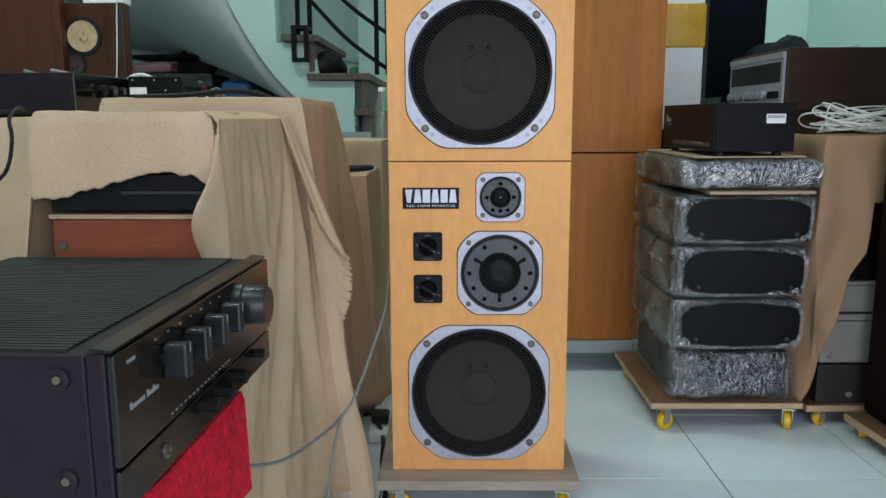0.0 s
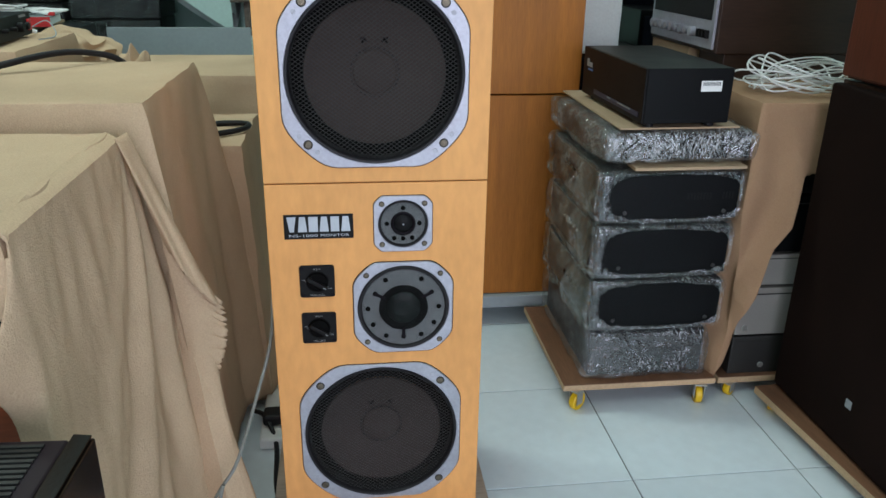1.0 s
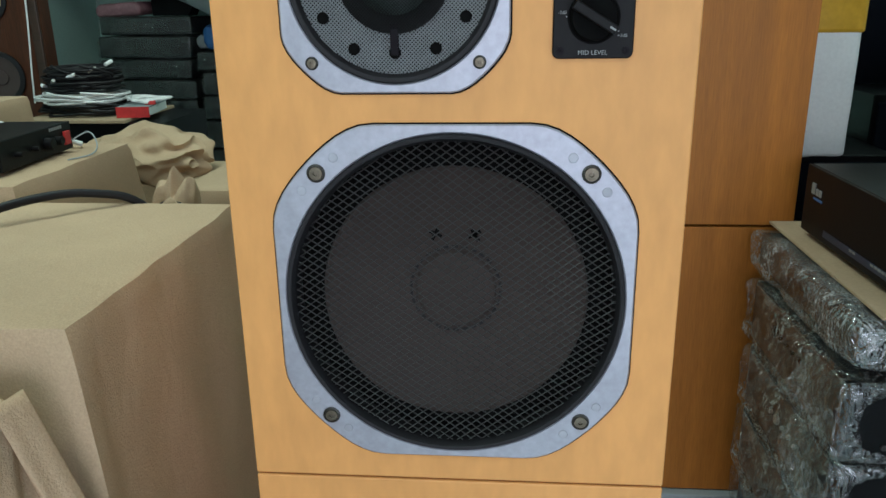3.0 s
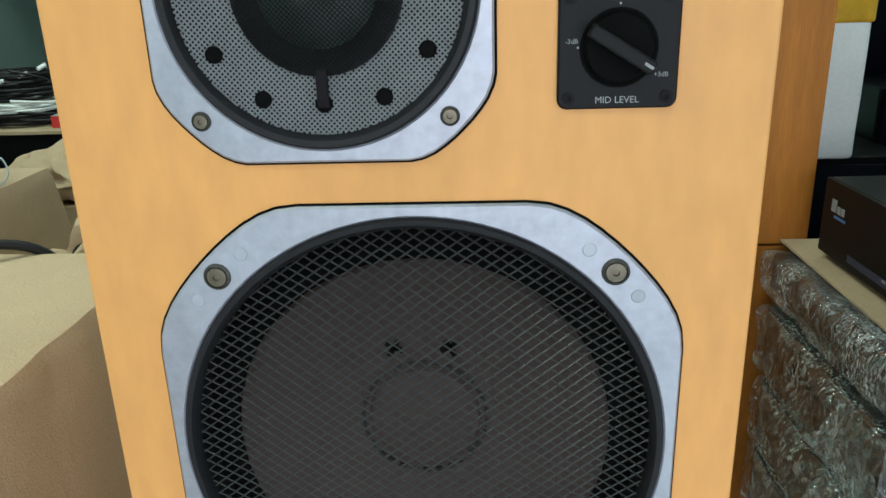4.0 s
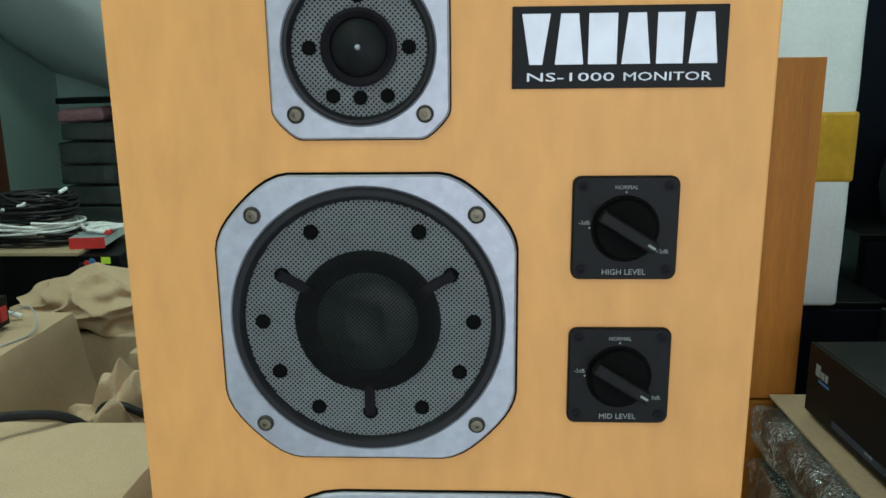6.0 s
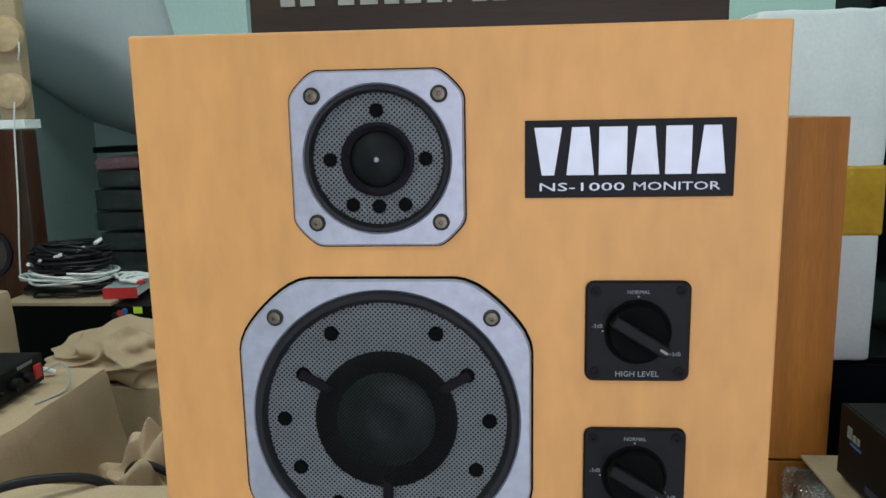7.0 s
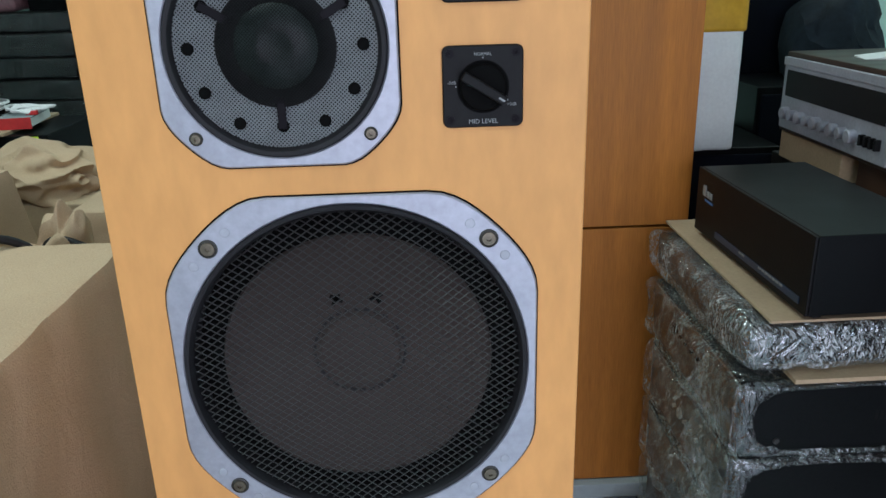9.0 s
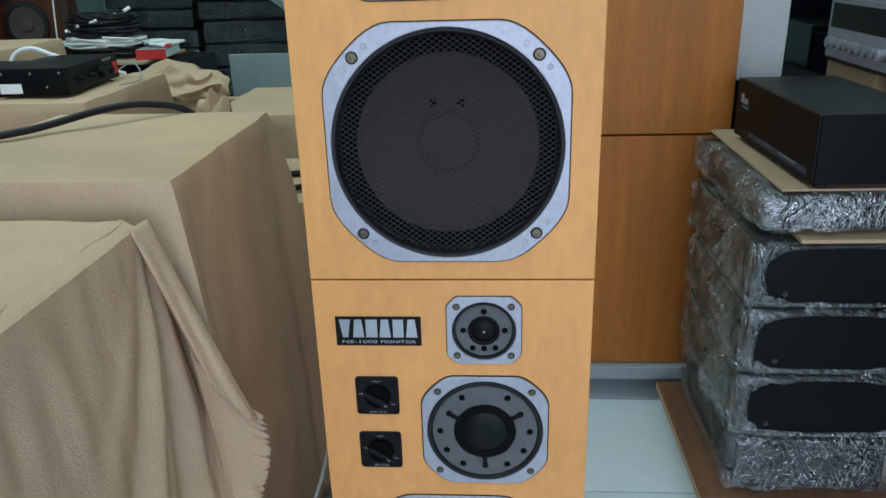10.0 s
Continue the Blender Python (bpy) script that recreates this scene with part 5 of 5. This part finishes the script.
bmesh.ops.recalc_face_normals(fin, faces=fin.faces[:])
part("fin", fin, BLACK_METAL, ch)
sg = thing("grey_board", pose(-1.09, 2.40, 0), "flat slate-grey board leaning behind covered cartons", "board")
part("sheet", moved(box(0, 0.62, 0, 0.02, 0, 0.782, 0.002), pose(0, 0, 0, 0, 0, 0)), SLATE, sg)

# wooden speakers by the wall
ws = thing("loudspeaker", pose(-2.09, 1.95, 0), "dark rosewood loudspeaker with three uncovered drivers", "loudspeaker")
part("cabinet", box(0, 0.572, 0, 0.07, 0.0, 1.362, 0.006), ROSEWOOD, ws)
part("edge_strip", box(0.540, 0.5725, -0.012, -0.0003, 0.0, 1.362, 0.004), WALNUT, ws, "dark edge strip")
for cx, cz, rr, mt in ((0.383, 1.218, 0.085, CREAM), (0.333, 1.093, 0.055, CONE), (0.402, 0.957, 0.085, CONE)):
    part("driver_ring", moved(lathe([(rr, 0), (rr, 0.008), (rr * 0.82, 0.010), (rr * 0.78, 0.0)], 40), at(cx, cz)), RUBBER, ws, "", True)
    part("driver_cone", moved(lathe([(rr * 0.8, 0.006), (rr * 0.3, 0.001), (rr * 0.28, 0.006), (0, 0.009)], 40), at(cx, cz)), mt, ws, "", True)
    if mt is CREAM:
        for q in (-1, 1):
            part("mark", moved(box(-0.006, 0.006, -0.0015, 0.0015, 0, 0.002), at(cx + q * 0.008, cz + q * 0.012, 0.008) @ Matrix.Rotation(-0.9, 4, "Z")), GAP_BLACK, ws)
rb = thing("wooden_panel_box", pose(-2.33, 1.90, 0), "dark red-brown wooden cabinet beside a speaker", "cabinet")
part("body", box(0, 0.555, 0, 0.046, 0, 1.75, 0.004), MAHOGANY, rb)
part("side_rail", box(0.520, 0.5555, -0.012, -0.0003, 0, 1.75, 0.003), MAHOGANY, rb)
tagged(part("white_cable", tube([(-1.526, 1.932, 1.45), (-1.537, 1.932, 1.36), (-1.551, 1.932, 1.145), (-1.568, 1.932, 0.967), (-1.575, 1.932, 0.87)], 0.0028, 6), WHITE, None, "", True), "thin white cord hanging down a wooden speaker", "cable")
dv = thing("bare_drivers", pose(-1.565, 2.02, 1.364), "two round cream paper drivers on a small stand", "speaker driver")
part("paper_stack", box(-0.14, 0.04, -0.05, 0.04, 0, 0.03, 0.002), LABEL, dv, "stack of white paper")
part("post", box(-0.06, 0.03, -0.02, 0.03, 0.031, 0.42, 0.004), CARD, dv)
for kz in (0.12, 0.30):
    part("driver", moved(lathe([(0, 0.0), (0.05, 0.0), (0.06, 0.012), (0.055, 0.03), (0.02, 0.04), (0, 0.042)], 32), at(0.0, kz) @ Matrix.Translation((0, 0, 0.02))), CREAM, dv, "", True)
part("lead", tube([(0.03, -0.03, 0.22), (0.05, -0.05, 0.25), (0.04, -0.04, 0.29), (0.0, -0.03, 0.30)], 0.003, 6), WHITE, dv)

# ---- staircase ----

# the stairs stand well behind the stock: drawn to a plan, set back and enlarged
STAIR_FIX = Vector((-0.059, -1.577, 0.847))
STAIR_PLACE = Matrix.Translation(STAIR_FIX) @ Matrix.Diagonal((1.2237, 1.2237, 1.2237, 1)) @ Matrix.Translation(-STAIR_FIX)
STAIR_BACK = STAIR_PLACE.inverted()

# stair built as stringer, treads, risers and a smooth soffit that runs back under it

def stringer_low(t):
    """Foot (t=0) to the high left end (t=1): the curved lower edge."""
    x = -0.50 - 0.56 * t
    return x, 0.745 + 0.36 * t + 0.26 * t ** 3.2


st = setting("staircase", box(-0.46, 0.30, 2.0, 2.9, 0.156, 0.72), WALL, "mint plaster staircase with brown granite treads", "staircase")
st.matrix_basis = STAIR_PLACE
bm = bmesh.new()
rows_f, rows_b = [], []
for k in range(25):
    t = k / 24
    x, z = stringer_low(t)
    top = 0.86 if x > -0.455 else (1.02 if x > -0.68 else 1.19) if x > -0.86 else 2.6
    for y, out in ((2.0, rows_f), (2.12, rows_b)):
        out.append((bm.verts.new((x, y, z)), bm.verts.new((x, y, top))))
for px, pz in ((-1.10, 1.50), (-1.16, 1.75), (-1.30, 2.1), (-1.5, 2.5)):
    for y, out in ((2.0, rows_f), (2.12, rows_b)):
        out.append((bm.verts.new((px, y, pz)), bm.verts.new((px, y, 2.6))))
for a, b, c, d in zip(rows_f, rows_f[1:], rows_b, rows_b[1:]):
    bm.faces.new((a[0], b[0], b[1], a[1]))
    bm.faces.new((c[0], c[1], d[1], d[0]))
    bm.faces.new((a[0], c[0], d[0], b[0]))
    bm.faces.new((a[1], b[1], d[1], c[1]))
part("stringer", bm, WALL, st, "curved mint plaster stringer")
# soffit: from the stringer's lower edge back and down to the wall
bm = bmesh.new()
edge = [stringer_low(k / 24) for k in range(25)] + [(-1.10, 1.50), (-1.16, 1.75), (-1.30, 2.1), (-1.5, 2.5), (-1.98, 2.7)]
wall_line = lambda s: (-2.425, 4.045 - 1.9 * s, 1.415 + 0.70 * s)
grid = []
for i, (x, z) in enumerate(edge):
    s = i / (len(edge) - 1)
    a = Vector((x, 2.06, z))
    b = STAIR_BACK @ (Vector(wall_line((s - 0.45) / 0.55)) if s > 0.45 else Vector((-0.6 - 1.825 * s / 0.45, 4.045, 1.20 + 0.215 * s / 0.45)))
    row = []
    for k in range(13):
        t = k / 12
        p = a.lerp(b, t)
        p.z += 0.10 * math.sin(math.pi * t) * s
        row.append(bm.verts.new(p))
    grid.append(row)
for a, b in zip(grid, grid[1:]):
    for k in range(12):
        bm.faces.new((a[k], a[k + 1], b[k + 1], b[k]))
bmesh.ops.recalc_face_normals(bm, faces=bm.faces[:])
sf = part("soffit", bm, SOFFIT, st, "smooth grey-white sloping underside", True)
md = sf.modifiers.new("thickness", "SOLIDIFY")
md.thickness, md.offset = 0.06, 0
for x0, x1, z in ((-0.50, -0.405, 0.875), (-0.71, -0.425, 1.035), (-0.82, -0.655, 1.205)):
    part("tread", box(x0, x1, 1.965, 2.9, z - 0.012, z + 0.018, 0.004), STONE, st, "brown granite tread")
    part("riser", box(x1 - 0.045, x1 - 0.022, 1.985, 2.9, z - 0.142, z - 0.012, 0.001), STONE, st)
    part("step_core", box(x0 + 0.02, x1 - 0.046, 2.125, 2.9, z - 0.142, z - 0.0125), WALL, st)
setting("wall_stair", box(-0.7, X1, 3.91, 4.04, 0, TOP), WALL, "mint plaster wall beside the stairs", "wall")
rl = thing("stair_railing", STAIR_PLACE @ pose(0, 2.0, 0), "black wrought-iron stair railing with curved bars", "railing")
for px, pz in ((-0.76, 1.22), (-0.705, 1.22), (-0.40, 1.05), (-0.35, 1.05)):
    part("post", tube([(px, 0.05, pz), (px, 0.05, pz + 0.4), (px - 0.01, 0.05, pz + 1.0)], 0.011, 8), BLACK_METAL, rl)
part("crossbar", box(-0.768, -0.697, -0.062, -0.042, 1.10, 1.12), BLACK_METAL, rl)
part("post_foot", merge(box(-0.77, -0.75, -0.065, -0.040, 1.10, 1.26), box(-0.715, -0.695, -0.065, -0.040, 1.10, 1.26), box(-0.77, -0.695, -0.062, 0.05, 1.245, 1.26)), BLACK_METAL, rl)
for k in range(3):
    dz = 0.16 * k
    part("rail", tube([(-0.91, 0.05, 1.62 + dz), (-0.66, 0.05, 1.34 + dz), (-0.51, 0.05, 1.19 + dz), (-0.31, 0.05, 1.05 + dz), (-0.06, 0.05, 0.90 + dz)], 0.010, 8), BLACK_METAL, rl)
hp = bmesh.new()
bmesh.ops.create_icosphere(hp, subdivisions=3, radius=1.0)
moved(hp, STAIR_PLACE @ Matrix.Translation((-0.63, 2.12, 1.10)) @ Matrix.Diagonal((0.09, 0.07, 0.055, 1)))
tagged(part("shoe", crumple(hp, 0.04, 14, 2), RUBBER, None, "", True), "small dark worn shoe lying on a stair tread", "shoe")
tagged(part("green_toy", moved(crumple(box(-0.53, -0.49, 2.05, 2.08, 1.054, 1.085, 0.008), 0.006, 40, 1), STAIR_PLACE), GREEN, None), "tiny green object on a stair tread", "ornament")

# brown board with pale lettering high behind the speakers, lettering as bars
sn = thing("sign_board", pose(0.0, 1.50, 0), "dark brown wooden board with a row of pale blocks", "sign")
part("board", box(-0.60, 0.568, 0, 0.03, 1.45, 1.80, 0.003), WALNUT, sn)
px = -0.52
for wd in (0.05, 0.05, 0.0, 0.055, 0.06, 0.05, 0.055, 0.05, 0.015, 0.0, 0.05, 0.05, 0.0, 0.05, 0.05, 0.05, 0.0, 0.05, 0.05, 0.05):
    if wd:
        part("letter_bar", box(px, px + wd * 0.72, -0.004, -0.0005, 1.655, 1.72), GREY_METAL, sn)
    px += wd if wd else 0.045
part("leg", merge(box(-0.06, -0.02, 0.0, 0.03, 0.0, 1.449), box(0.06, 0.10, 0.0, 0.03, 0.0, 1.449)), WALNUT, sn)

# clear bottle standing on the far covered block
pb = thing("plastic_bottle", pose(-0.318, 1.36, 0.776), "empty clear plastic bottle standing on a beige cloth", "bottle")
part("body", lathe([(0, 0.001), (0.027, 0.0), (0.029, 0.01), (0.027, 0.03), (0.029, 0.05), (0.027, 0.07), (0.029, 0.10), (0.028, 0.125), (0.012, 0.165), (0.012, 0.172)], 28), FILM_RIM, pb, "ribbed clear plastic", True)
part("cap", lathe([(0.0, 0.190), (0.0125, 0.189), (0.014, 0.187), (0.014, 0.1725), (0, 0.1725)], 20), WHITE, pb, "white screw cap", True)

# floor clutter by the cloth
tagged(part("grey_cable", tube([(-0.46, -0.55, 0.36), (-0.391, -0.52, 0.341), (-0.336, -0.40, 0.296), (-0.302, -0.22, 0.263), (-0.282, -0.13, 0.258), (-0.254, -0.10, 0.294), (-0.224, -0.02, 0.372), (-0.198, 0.05, 0.462), (-0.195, 0.14, 0.60)], 0.0032, 8), CABLE_GREY, None, "", True), "thin grey cable slung past a hanging cloth", "cable")
tagged(part("grey_cable", tube([(-0.276, -0.135, 0.27), (-0.285, -0.14, 0.235), (-0.293, -0.15, 0.197), (-0.303, -0.17, 0.112), (-0.308, -0.18, 0.03), (-0.33, -0.20, 0.005), (-0.40, -0.24, 0.005)], 0.0032, 8), CABLE_GREY, None, "", True), "thin grey cable hanging to the floor before a cloth", "cable")
tagged(part("power_cable", tube([(-0.30, 0.45, 0.035), (-0.27, 0.40, 0.05), (-0.24, 0.33, 0.02), (-0.23, 0.20, 0.008), (-0.21, 0.06, 0.008), (-0.22, -0.05, 0.008), (-0.28, -0.12, 0.008), (-0.38, -0.14, 0.008)], 0.006, 8), RUBBER, None, "", True), "black power cord lying on the tiles", "cable")
ps = thing("power_strip", pose(-0.25, 0.45, 0), "white power strip with a black plug on the floor", "power strip")
part("strip", box(-0.03, 0.03, -0.12, 0.12, 0.001, 0.032, 0.006), WHITE, ps)
part("plug", box(-0.025, 0.022, -0.07, -0.02, 0.033, 0.062, 0.008), RUBBER, ps, "black plug")

# ---- floor tiles ----
tile = box(-0.1985, 0.1985, -0.1985, 0.1985, -0.0035, 0.0, 0.0008, 1)
tm = bpy.data.meshes.new("tile")
tile.to_mesh(tm)
tile.free()
tm.materials.append(TILE)
for i in range(-9, 5):
    for j in range(-11, 11):
        cx, cy = 0.578 + 0.4 * i + 0.2, 0.135 + 0.4 * j + 0.2
        if X0 - 0.1 < cx < X1 + 0.15 and Y0 - 0.05 < cy < Y1 + 0.15:
            ob = new("tile", tm)
            ob.location = (cx, cy, 0)
            ob.parent = floor
